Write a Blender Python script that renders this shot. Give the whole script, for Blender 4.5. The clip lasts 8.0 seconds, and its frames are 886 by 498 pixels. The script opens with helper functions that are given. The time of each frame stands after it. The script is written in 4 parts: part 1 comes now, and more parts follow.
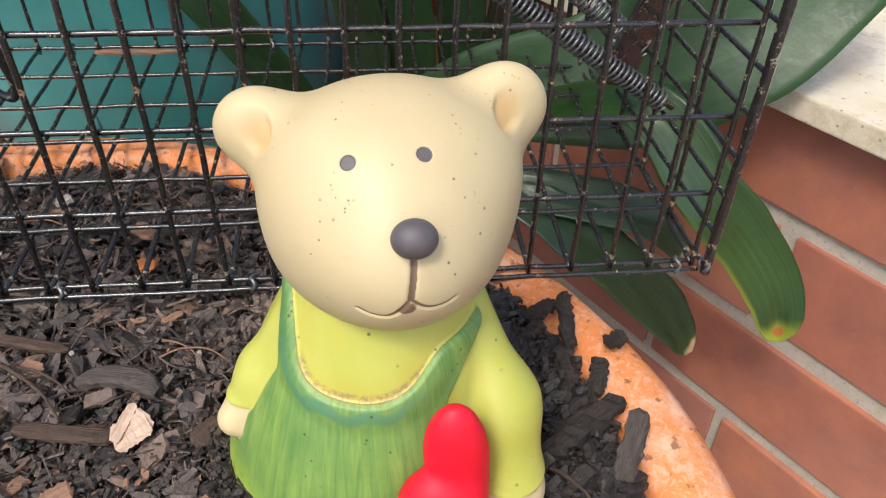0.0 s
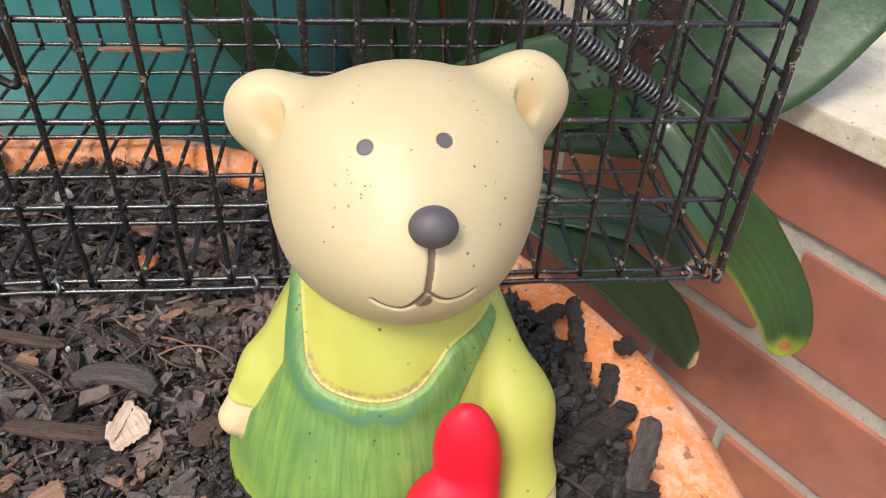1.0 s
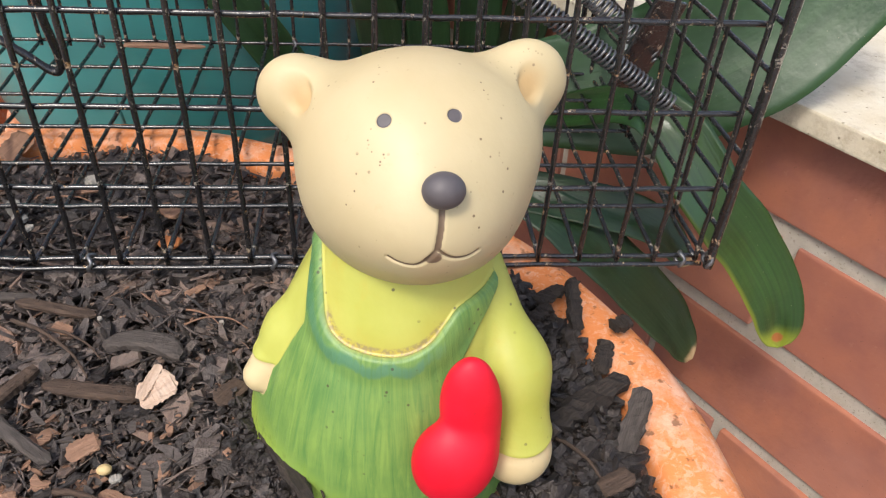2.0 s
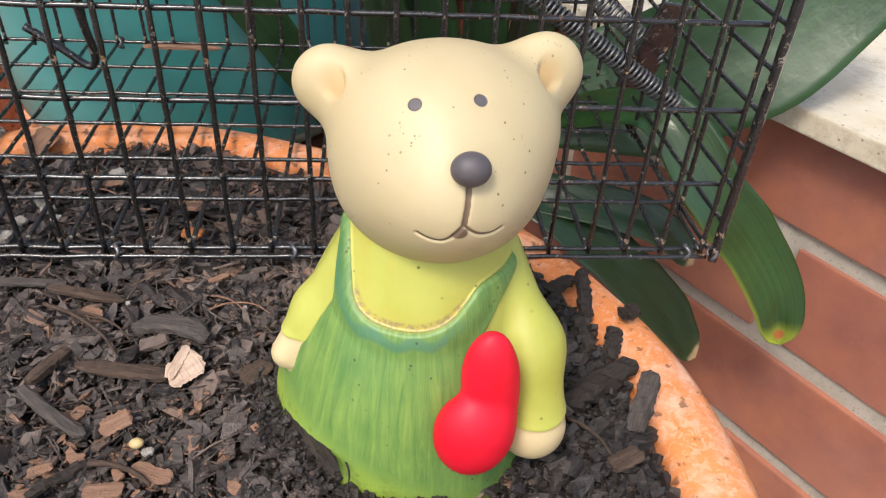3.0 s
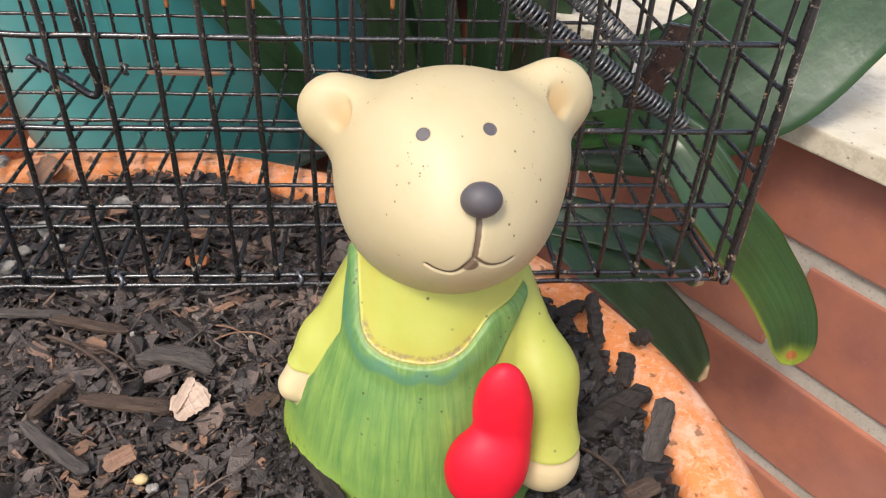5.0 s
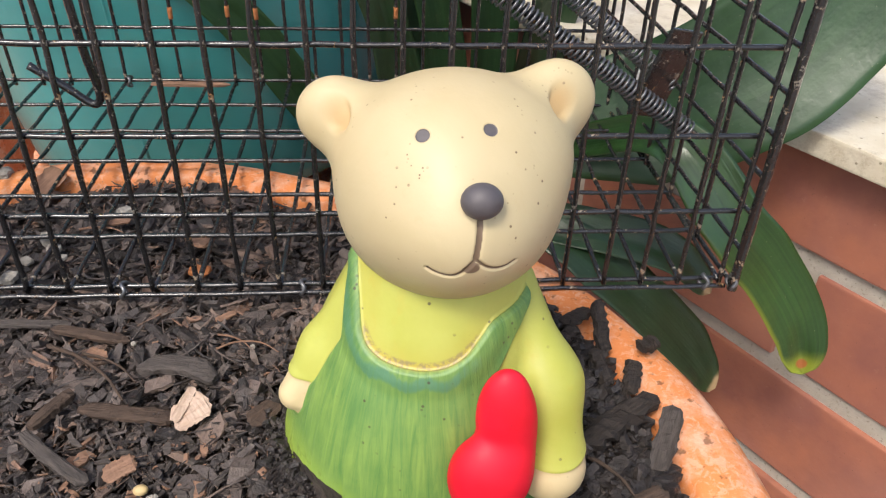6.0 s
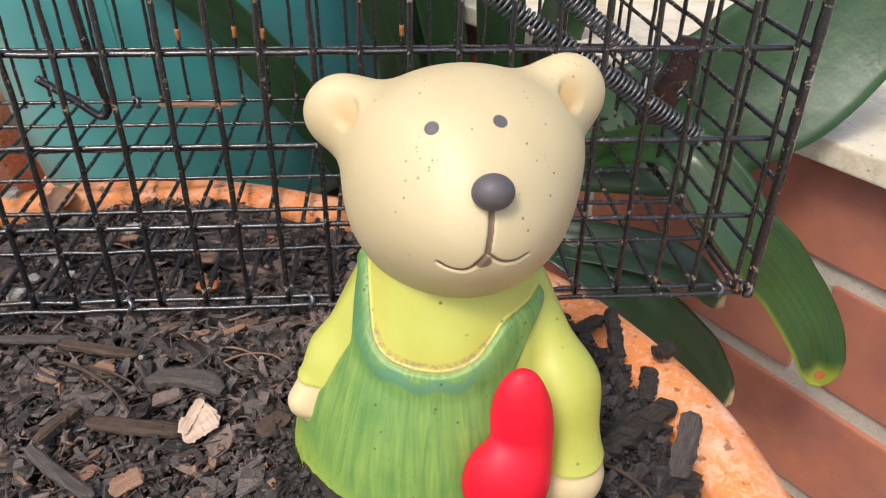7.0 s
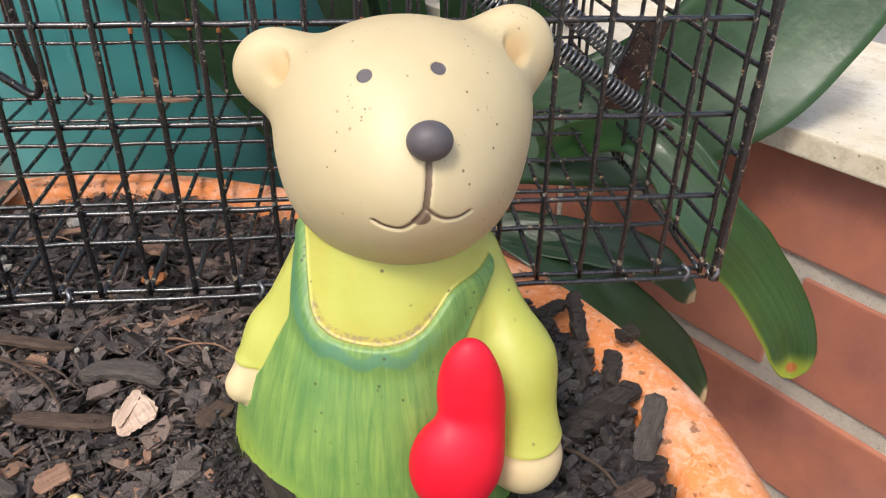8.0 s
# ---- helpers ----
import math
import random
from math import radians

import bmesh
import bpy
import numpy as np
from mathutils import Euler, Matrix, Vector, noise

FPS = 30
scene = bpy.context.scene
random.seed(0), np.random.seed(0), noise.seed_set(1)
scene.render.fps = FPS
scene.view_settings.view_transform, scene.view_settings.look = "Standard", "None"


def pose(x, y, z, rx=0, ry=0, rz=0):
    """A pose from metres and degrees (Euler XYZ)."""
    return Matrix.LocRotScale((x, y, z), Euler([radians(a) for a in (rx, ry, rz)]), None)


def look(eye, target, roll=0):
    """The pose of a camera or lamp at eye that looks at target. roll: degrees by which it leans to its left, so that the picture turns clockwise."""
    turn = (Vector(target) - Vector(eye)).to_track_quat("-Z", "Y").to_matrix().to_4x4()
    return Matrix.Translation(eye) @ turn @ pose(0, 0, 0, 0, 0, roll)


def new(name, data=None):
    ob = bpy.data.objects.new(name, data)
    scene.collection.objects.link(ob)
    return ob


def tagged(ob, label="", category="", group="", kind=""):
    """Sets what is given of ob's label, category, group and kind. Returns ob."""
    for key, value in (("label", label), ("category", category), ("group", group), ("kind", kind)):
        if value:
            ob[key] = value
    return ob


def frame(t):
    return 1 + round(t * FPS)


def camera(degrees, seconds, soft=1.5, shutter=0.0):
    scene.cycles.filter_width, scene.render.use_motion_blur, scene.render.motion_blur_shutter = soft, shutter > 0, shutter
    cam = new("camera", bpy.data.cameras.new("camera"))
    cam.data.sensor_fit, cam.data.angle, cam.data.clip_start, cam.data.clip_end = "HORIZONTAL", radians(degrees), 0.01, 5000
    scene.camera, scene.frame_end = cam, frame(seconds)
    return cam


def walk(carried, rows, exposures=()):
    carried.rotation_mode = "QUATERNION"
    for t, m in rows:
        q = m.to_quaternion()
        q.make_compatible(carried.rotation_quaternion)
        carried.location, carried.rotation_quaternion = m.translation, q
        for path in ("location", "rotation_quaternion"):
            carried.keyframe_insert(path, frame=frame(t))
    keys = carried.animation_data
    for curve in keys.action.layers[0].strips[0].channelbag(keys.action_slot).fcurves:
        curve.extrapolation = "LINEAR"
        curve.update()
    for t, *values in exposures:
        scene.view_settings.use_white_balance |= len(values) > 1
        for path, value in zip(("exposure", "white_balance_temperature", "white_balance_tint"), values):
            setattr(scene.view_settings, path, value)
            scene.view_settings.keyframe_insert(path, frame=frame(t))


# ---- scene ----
cam = camera(60.7, 8.0, soft=1.2)
PATH = [
    (0, (0.023, 0.022, 0.303), (0.177, 1.559, -0.967), 0.6),
    (0.5, (0.017, 0.028, 0.299), (0.179, 1.579, -0.954), 1.5),
    (1, (0.017, 0.025, 0.292), (0.183, 1.585, -0.949), 2.0),
    (2.3, (0.009, -0.017, 0.3), (0.159, 1.561, -0.919), 2.5),
    (2.5, (0.005, -0.023, 0.301), (0.154, 1.56, -0.913), 2.5),
    (3, (0.003, -0.024, 0.298), (0.157, 1.565, -0.906), 2.8),
    (3.5, (-0.003, -0.025, 0.296), (0.15, 1.571, -0.899), 2.7),
    (4, (-0.002, -0.021, 0.297), (0.149, 1.583, -0.887), 2.4),
    (4.5, (0.0, -0.018, 0.3), (0.148, 1.593, -0.875), 2.1),
    (6, (0.004, -0.015, 0.293), (0.129, 1.624, -0.845), 1.1),
    (6.5, (0.005, -0.016, 0.294), (0.116, 1.642, -0.818), 0.4),
    (7, (0.003, -0.017, 0.281), (0.109, 1.666, -0.796), -0.2),
    (7.5, (0.013, -0.014, 0.265), (0.13, 1.687, -0.781), -0.5),
    (8, (0.016, -0.013, 0.256), (0.18, 1.689, -0.782), -0.0),
]
walk(cam, [(t, look(eye, target, roll)) for t, eye, target, roll in PATH])

# ---------------------------------------------------------------- light
world = bpy.data.worlds.new("world")
scene.world = world
world.use_nodes = True
wn, wl = world.node_tree.nodes, world.node_tree.links
sky = wn.new("ShaderNodeTexSky")
sky.sky_type, sky.sun_disc = "NISHITA", False
SUN_UP, SUN_ROUND = 56.0, 212.0
sky.sun_elevation, sky.sun_rotation = radians(SUN_UP), radians(SUN_ROUND)
sky.air_density, sky.dust_density, sky.ozone_density = 1.0, 4.0, 1.0
wn["Background"].inputs[1].default_value = 0.26
wl.new(sky.outputs[0], wn["Background"].inputs[0])
sun = new("sun", bpy.data.lights.new("sun", "SUN"))
sun.data.energy, sun.data.angle, sun.data.color = 2.1, radians(12), (1.0, 0.95, 0.88)
sa, se = radians(SUN_ROUND), radians(SUN_UP)
sun_way = Vector((math.sin(sa) * math.cos(se), math.cos(sa) * math.cos(se), math.sin(se)))
sun.matrix_world = look(sun_way * 5, (0, 0, 0))
scene.view_settings.exposure = 0.0


# ---------------------------------------------------------------- materials
class Mat:
    """A node material under construction."""

    def __init__(self, name, rough=0.6, metal=0.0, coat=0.0, spec=0.5):
        self.m = bpy.data.materials.new(name)
        self.m.use_nodes = True
        self.n, self.l = self.m.node_tree.nodes, self.m.node_tree.links
        self.b = self.n["Principled BSDF"]
        self.b.inputs["Roughness"].default_value = rough
        self.b.inputs["Metallic"].default_value = metal
        self.b.inputs["Coat Weight"].default_value = coat
        self.b.inputs["Coat Roughness"].default_value = 0.15
        self.b.inputs["Specular IOR Level"].default_value = spec
        self.co = self.n.new("ShaderNodeTexCoord").outputs["Object"]

    def put(self, sock, value):
        if isinstance(value, bpy.types.NodeSocket):
            self.l.new(value, sock)
        elif isinstance(value, (tuple, list)) and len(value) == 3 and sock.type == "RGBA":
            sock.default_value = (*value, 1)
        else:
            sock.default_value = value

    def scaled(self, s, co=None):
        v = self.n.new("ShaderNodeVectorMath")
        v.operation = "MULTIPLY"
        self.put(v.inputs[0], co or self.co)
        v.inputs[1].default_value = s
        return v.outputs[0]

    def noise(self, scale, detail=4, rough=0.55, co=None, dist=0.0):
        t = self.n.new("ShaderNodeTexNoise")
        self.put(t.inputs["Vector"], co or self.co)
        t.inputs["Scale"].default_value, t.inputs["Detail"].default_value = scale, detail
        t.inputs["Roughness"].default_value, t.inputs["Distortion"].default_value = rough, dist
        return t.outputs["Fac"]

    def voronoi(self, scale, co=None, feature="F1", rand=1.0):
        t = self.n.new("ShaderNodeTexVoronoi")
        t.feature = feature
        self.put(t.inputs["Vector"], co or self.co)
        t.inputs["Scale"].default_value, t.inputs["Randomness"].default_value = scale, rand
        return t

    def ramp(self, fac, stops, ease=False):
        r = self.n.new("ShaderNodeValToRGB")
        if ease:
            r.color_ramp.interpolation = "EASE"
        e = r.color_ramp.elements
        while len(e) < len(stops):
            e.new(0.5)
        for k, (p, c) in zip(e, stops):
            k.position = p
            k.color = (c, c, c, 1) if isinstance(c, (int, float)) else (*c, 1)
        self.put(r.inputs[0], fac)
        return r.outputs[0]

    def mix(self, fac, a, b, how="MIX"):
        x = self.n.new("ShaderNodeMix")
        x.data_type, x.blend_type = "RGBA", how
        self.put(x.inputs[0], fac), self.put(x.inputs[6], a), self.put(x.inputs[7], b)
        return x.outputs[2]

    def math(self, op, a, b=0.0, clamp=False):
        x = self.n.new("ShaderNodeMath")
        x.operation, x.use_clamp = op, clamp
        self.put(x.inputs[0], a), self.put(x.inputs[1], b)
        return x.outputs[0]

    def attr(self, name):
        a = self.n.new("ShaderNodeAttribute")
        a.attribute_name = name
        return a

    def split(self, col):
        s = self.n.new("ShaderNodeSeparateColor")
        self.put(s.inputs[0], col)
        return s.outputs

    def rand(self):
        return self.n.new("ShaderNodeObjectInfo").outputs["Random"]

    def island(self):
        return self.n.new("ShaderNodeNewGeometry").outputs["Random Per Island"]

    def bump(self, height, depth, strength=1.0):
        x = self.n.new("ShaderNodeBump")
        x.inputs["Distance"].default_value, x.inputs["Strength"].default_value = depth, strength
        self.put(x.inputs["Height"], height)
        if self.b.inputs["Normal"].is_linked:
            self.l.new(self.b.inputs["Normal"].links[0].from_socket, x.inputs["Normal"])
        self.l.new(x.outputs[0], self.b.inputs["Normal"])

    def done(self, colour=None, rough=None):
        if colour is not None:
            self.put(self.b.inputs["Base Color"], colour)
        if rough is not None:
            self.put(self.b.inputs["Roughness"], rough)
        return self.m


def terracotta(name, light, dark, stain):
    k = Mat(name, 0.8, spec=0.3)
    c = k.mix(k.ramp(k.noise(9, 5), [(0.35, 0), (0.65, 1)]), dark, light)
    c = k.mix(k.ramp(k.noise(38, 6, 0.7), [(0.48, 0), (0.64, 0.75)]), c, stain)
    c = k.mix(k.ramp(k.noise(190, 5, 0.7, dist=0.8), [(0.52, 0), (0.60, 0.55)]), c, stain)
    c = k.mix(k.ramp(k.noise(150, 3), [(0.60, 0), (0.68, 0.7)]), c, (0.12, 0.05, 0.02))
    k.bump(k.noise(260, 4), 0.0006)
    k.bump(k.noise(60, 4), 0.0012)
    return k.done(c, k.ramp(k.noise(40), [(0.3, 0.65), (0.7, 0.9)]))


def make_cream():
    k = Mat("glazed_cream_ceramic", 0.5, coat=0.08)
    k.b.inputs["Coat Roughness"].default_value = 0.35
    r, g, b = k.split(k.attr("paint").outputs["Color"])[:3]
    c = k.mix(k.ramp(k.noise(22, 3), [(0.35, 0), (0.7, 1)]), (0.470, 0.385, 0.215), (0.515, 0.430, 0.255))
    c = k.mix(k.math("MULTIPLY", b, 0.75), c, (0.44, 0.27, 0.10))
    c = k.mix(k.math("MULTIPLY", k.ramp(k.noise(70, 5, 0.7), [(0.6, 0), (0.75, 1)]), 0.25), c, (0.45, 0.30, 0.14))
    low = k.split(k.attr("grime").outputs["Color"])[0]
    speck = k.ramp(k.voronoi(240).outputs["Distance"], [(0.09, 1), (0.15, 0)])
    speck = k.math("MULTIPLY", speck, k.ramp(k.noise(42, 3), [(0.55, 0), (0.62, 1)]))
    grime = k.ramp(k.voronoi(520).outputs["Distance"], [(0.14, 1), (0.24, 0)])
    grime = k.math("MULTIPLY", grime, k.ramp(k.noise(60, 3, co=k.scaled((1.3, 1, 1))), [(0.60, 0), (0.66, 1)]))
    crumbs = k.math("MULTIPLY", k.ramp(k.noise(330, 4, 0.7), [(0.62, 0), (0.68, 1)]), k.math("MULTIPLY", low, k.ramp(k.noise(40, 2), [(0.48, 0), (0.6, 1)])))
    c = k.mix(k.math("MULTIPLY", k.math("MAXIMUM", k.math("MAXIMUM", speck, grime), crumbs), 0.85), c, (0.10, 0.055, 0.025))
    c = k.mix(k.ramp(k.noise(9, 4, 0.6), [(0.42, 0), (0.70, 0.35)]), c, (0.52, 0.38, 0.19))
    edge = k.math("ADD", r, k.math("MULTIPLY", k.math("SUBTRACT", k.noise(600, 3), 0.5), 0.35))
    c = k.mix(k.ramp(edge, [(0.44, 0), (0.56, 1)]), c, k.mix(k.noise(240, 3), (0.060, 0.052, 0.056), (0.10, 0.088, 0.092)))
    c = k.mix(k.ramp(g, [(0.35, 0), (0.65, 0.9)]), c, (0.105, 0.062, 0.040))
    k.bump(k.noise(160, 3), 0.0002)
    k.bump(k.noise(30, 3), 0.0006)
    return k.done(c, k.ramp(k.noise(60, 4), [(0.3, 0.46), (0.7, 0.62)]))


def make_outfit():
    """Yellow shirt, green brush-painted dungarees and cream paws on one glazed surface."""
    k = Mat("painted_ceramic_outfit", 0.48, coat=0.1)
    k.b.inputs["Coat Roughness"].default_value = 0.35
    r, g, b = k.split(k.attr("paint").outputs["Color"])[:3]
    shirt = k.mix(k.ramp(k.noise(30, 4), [(0.35, 0), (0.7, 1)]), (0.385, 0.395, 0.062), (0.450, 0.465, 0.098))
    shirt = k.mix(k.ramp(k.noise(60, 4, 0.7, co=k.scaled((1, 1, 0.35))), [(0.58, 0), (0.75, 0.5)]), shirt, (0.46, 0.36, 0.045))
    # brush strokes run down the figure: stretched noise over the angle round it
    z = k.n.new("ShaderNodeSeparateXYZ")
    k.l.new(k.co, z.inputs[0])
    round_it = k.math("ARCTAN2", k.math("ADD", z.outputs[0], 0.009), k.math("MULTIPLY", z.outputs[1], -1.0))
    way = k.n.new("ShaderNodeCombineXYZ")
    k.l.new(k.math("MULTIPLY", round_it, 0.055), way.inputs[0])
    k.l.new(k.math("MULTIPLY", k.math("ADD", z.outputs[2], k.math("MULTIPLY", z.outputs[0], 0.4)), 0.075), way.inputs[1])
    brush = k.math("ADD", k.math("MULTIPLY", k.noise(310, 5, 0.66, co=way.outputs[0], dist=0.9), 0.75), k.math("MULTIPLY", k.noise(60, 4, 0.6), 0.25))
    green = k.mix(k.ramp(brush, [(0.38, 0), (0.62, 1)]), (0.088, 0.200, 0.048), (0.215, 0.335, 0.072))
    green = k.mix(k.ramp(k.noise(26, 4, co=k.scaled((1, 1, 0.3))), [(0.42, 0), (0.66, 0.5)]), green, (0.125, 0.255, 0.080))
    low = k.math("ADD", k.math("MULTIPLY", z.outputs[2], 20.0), k.math("ADD", k.math("MULTIPLY", z.outputs[0], 9.0), k.math("ADD", k.math("MULTIPLY", brush, 0.9), 0.28)))
    green = k.mix(k.ramp(low, [(0.62, 1), (1.25, 0)]), green, (0.31, 0.43, 0.055))
    # the bluish hem that runs round the neckline
    green = k.mix(k.ramp(k.math("ADD", b, k.math("MULTIPLY", k.math("SUBTRACT", brush, 0.5), 2.6)), [(0.45, 0), (1.15, 0.7)]), green, (0.060, 0.185, 0.125))
    edge = k.math("ADD", r, k.math("MULTIPLY", k.math("SUBTRACT", k.noise(420, 3), 0.5), 0.3))
    c = k.mix(k.ramp(edge, [(0.46, 0), (0.54, 1)]), shirt, green)
    marks = k.split(k.attr("grime").outputs["Color"])
    groove = marks[0]
    # the raised straps are brushed in a darker green
    dark = k.math("MULTIPLY", marks[1], k.ramp(k.noise(420, 4, co=k.scaled((0.6, 1.0, 0.18))), [(0.35, 0.25), (0.62, 1)]))
    c = k.mix(k.math("MULTIPLY", dark, 0.7), c, (0.055, 0.165, 0.050))
    c = k.mix(k.math("MULTIPLY", groove, 0.45), c, (0.46, 0.30, 0.04))
    crust = k.math("MULTIPLY", k.ramp(groove, [(0.45, 0), (0.8, 1)]), k.ramp(k.noise(520, 4, 0.7), [(0.42, 0), (0.56, 1)]))
    c = k.mix(k.math("MULTIPLY", crust, 0.65), c, (0.19, 0.15, 0.10))
    paw = k.math("ADD", g, k.math("MULTIPLY", k.math("SUBTRACT", k.noise(300, 3), 0.5), 0.2))
    c = k.mix(k.ramp(paw, [(0.45, 0), (0.55, 1)]), c, (0.58, 0.47, 0.26))
    speck = k.ramp(k.voronoi(210).outputs["Distance"], [(0.10, 1), (0.17, 0)])
    speck = k.math("MULTIPLY", speck, k.ramp(k.noise(50, 2), [(0.53, 0), (0.60, 1)]))
    c = k.mix(k.math("MULTIPLY", speck, 0.8), c, (0.05, 0.035, 0.02))
    dirt = k.math("SUBTRACT", k.ramp(k.noise(130, 5, 0.7), [(0.4, 0), (0.6, 1)]), k.math("MULTIPLY", k.math("ADD", z.outputs[2], k.math("MULTIPLY", k.math("ADD", z.outputs[0], 0.05), 0.45)), 27.0), True)
    c = k.mix(k.math("MULTIPLY", dirt, 0.8), c, (0.035, 0.028, 0.015))
    k.bump(k.math("MULTIPLY", brush, k.ramp(r, [(0.4, 0), (0.6, 1)])), 0.0005)
    k.bump(k.noise(120, 3), 0.0003)
    return k.done(c, k.ramp(brush, [(0.3, 0.38), (0.7, 0.55)]))


def make_red():
    k = Mat("satin_red_glaze", 0.55, coat=0.03, spec=0.35)
    c = k.mix(k.ramp(k.noise(40, 4), [(0.35, 0), (0.65, 1)]), (0.68, 0.005, 0.020), (0.77, 0.010, 0.032))
    c = k.mix(k.ramp(k.noise(170, 5, 0.7), [(0.66, 0), (0.76, 0.5)]), c, (0.25, 0.02, 0.02))
    k.bump(k.noise(140, 3), 0.0002)
    return k.done(c)


def make_wire():
    k = Mat("chipped_black_wire_coating", 0.3, coat=0.5)
    c = k.mix(k.noise(120, 4), (0.006, 0.006, 0.007), (0.022, 0.021, 0.021))
    chip = k.ramp(k.noise(150, 5, 0.78), [(0.595, 0), (0.62, 1)])
    c = k.mix(k.math("MULTIPLY", chip, 0.75), c, k.mix(k.ramp(k.noise(45, 3), [(0.45, 0), (0.6, 1)]), (0.34, 0.30, 0.24), (0.46, 0.26, 0.11)))
    k.bump(k.noise(300, 4, 0.6), 0.0004)
    k.bump(chip, -0.0003)
    return k.done(c, k.ramp(k.noise(200, 3), [(0.35, 0.12), (0.7, 0.34)]))


def make_steel():
    k = Mat("dark_spring_steel", 0.34, metal=0.7)
    c = k.mix(k.noise(300, 4), (0.07, 0.072, 0.078), (0.26, 0.26, 0.27))
    return k.done(c)


def make_bark(name, tone):
    """Broken bark and compost: the tone differs from chip to chip."""
    k = Mat(name, 0.7, spec=0.5)
    i = k.math("MULTIPLY", k.island(), tone)
    base = k.ramp(i, [(0.0, (0.019, 0.015, 0.014)), (0.32, (0.052, 0.041, 0.036)), (0.62, (0.105, 0.082, 0.071)), (0.84, (0.180, 0.138, 0.117)), (0.965, (0.20, 0.13, 0.095)), (1.0, (0.30, 0.17, 0.11))])
    grain = k.noise(240, 5, 0.65, co=k.scaled((1, 1, 1)))
    c = k.mix(k.ramp(grain, [(0.3, 0), (0.7, 1)]), k.mix(0.45, base, (0.006, 0.005, 0.004)), base)
    c = k.mix(k.ramp(k.noise(700, 2), [(0.66, 0), (0.72, 0.5)]), c, (0.12, 0.09, 0.065))
    k.bump(grain, 0.0018)
    k.bump(k.noise(900, 3), 0.0006)
    return k.done(c, k.ramp(k.noise(130, 3), [(0.35, 0.34), (0.65, 0.75)]))


def wood_mat(name, a, b, rough=0.75, grain=(1, 12, 12)):
    k = Mat(name, rough, spec=0.35)
    g = k.noise(70, 5, 0.65, co=k.scaled(grain))
    c = k.mix(k.ramp(g, [(0.3, 0), (0.7, 1)]), a, b)
    k.bump(g, 0.0012)
    k.bump(k.noise(500, 4), 0.0004)
    return k.done(c)


def make_soil():
    k = Mat("dark_potting_soil", 0.85, spec=0.3)
    c = k.mix(k.ramp(k.noise(160, 6, 0.75), [(0.35, 0), (0.7, 1)]), (0.012, 0.009, 0.007), (0.070, 0.050, 0.036))
    k.bump(k.noise(200, 6, 0.75), 0.004)
    return k.done(c)


def make_leaf(name, dark, light, edge, tip_a=(0.42, 0.38, 0.04), tip_b=(0.30, 0.10, 0.03), gloss=0.30, coat=0.12, spot=False):
    k = Mat(name, gloss, coat=coat if gloss < 0.4 else 0.0, spec=0.5 if gloss < 0.4 else 0.3)
    a = k.split(k.attr("leaf").outputs["Color"])
    along, across = a[0], a[1]
    v = k.n.new("ShaderNodeCombineXYZ")
    k.l.new(k.math("MULTIPLY", across, 16.0), v.inputs[0])
    k.l.new(k.math("MULTIPLY", along, 1.2), v.inputs[1])
    k.l.new(k.math("MULTIPLY", k.rand(), 40.0), v.inputs[2])
    veins = k.noise(1.0, 3, 0.6, co=v.outputs[0])
    c = k.mix(k.ramp(veins, [(0.15, 0), (0.85, 1)]), dark, light)
    c = k.mix(k.ramp(k.noise(18, 3), [(0.35, 0), (0.7, 0.5)]), c, dark)
    rim = k.math("SUBTRACT", across, 0.5) if spot else k.math("ABSOLUTE", k.math("SUBTRACT", across, 0.5))
    c = k.mix(k.math("MULTIPLY", k.ramp(rim, [(0.41, 0), (0.50, 1)]), k.ramp(along, [(0.35, 0), (0.75, 1)])), c, edge)
    tip = k.math("ADD", along, k.math("MULTIPLY", k.math("SUBTRACT", k.noise(30, 4), 0.5), 0.08))
    c = k.mix(k.ramp(tip, [(0.90, 0), (0.965, 0.9)]), c, tip_a)
    if spot:
        far = k.math("ADD", k.math("POWER", k.math("MULTIPLY", k.math("SUBTRACT", along, 0.958), 9.0), 2.0), k.math("POWER", k.math("SUBTRACT", across, 0.52), 2.0))
        c = k.mix(k.ramp(k.math("ADD", far, k.math("MULTIPLY", k.noise(160, 3), 0.02)), [(0.03, 1), (0.055, 0)]), c, tip_b)
    else:
        c = k.mix(k.ramp(tip, [(0.955, 0), (0.975, 1)]), c, tip_b)
    c = k.mix(k.ramp(k.voronoi(150).outputs["Distance"], [(0.04, 0.3), (0.07, 0)]), c, (0.4, 0.38, 0.25))
    k.bump(veins, 0.0005)
    k.bump(k.noise(80, 3), 0.0008)
    return k.done(c, k.ramp(k.noise(35, 3), [(0.3, gloss), (0.7, gloss + 0.18)]))


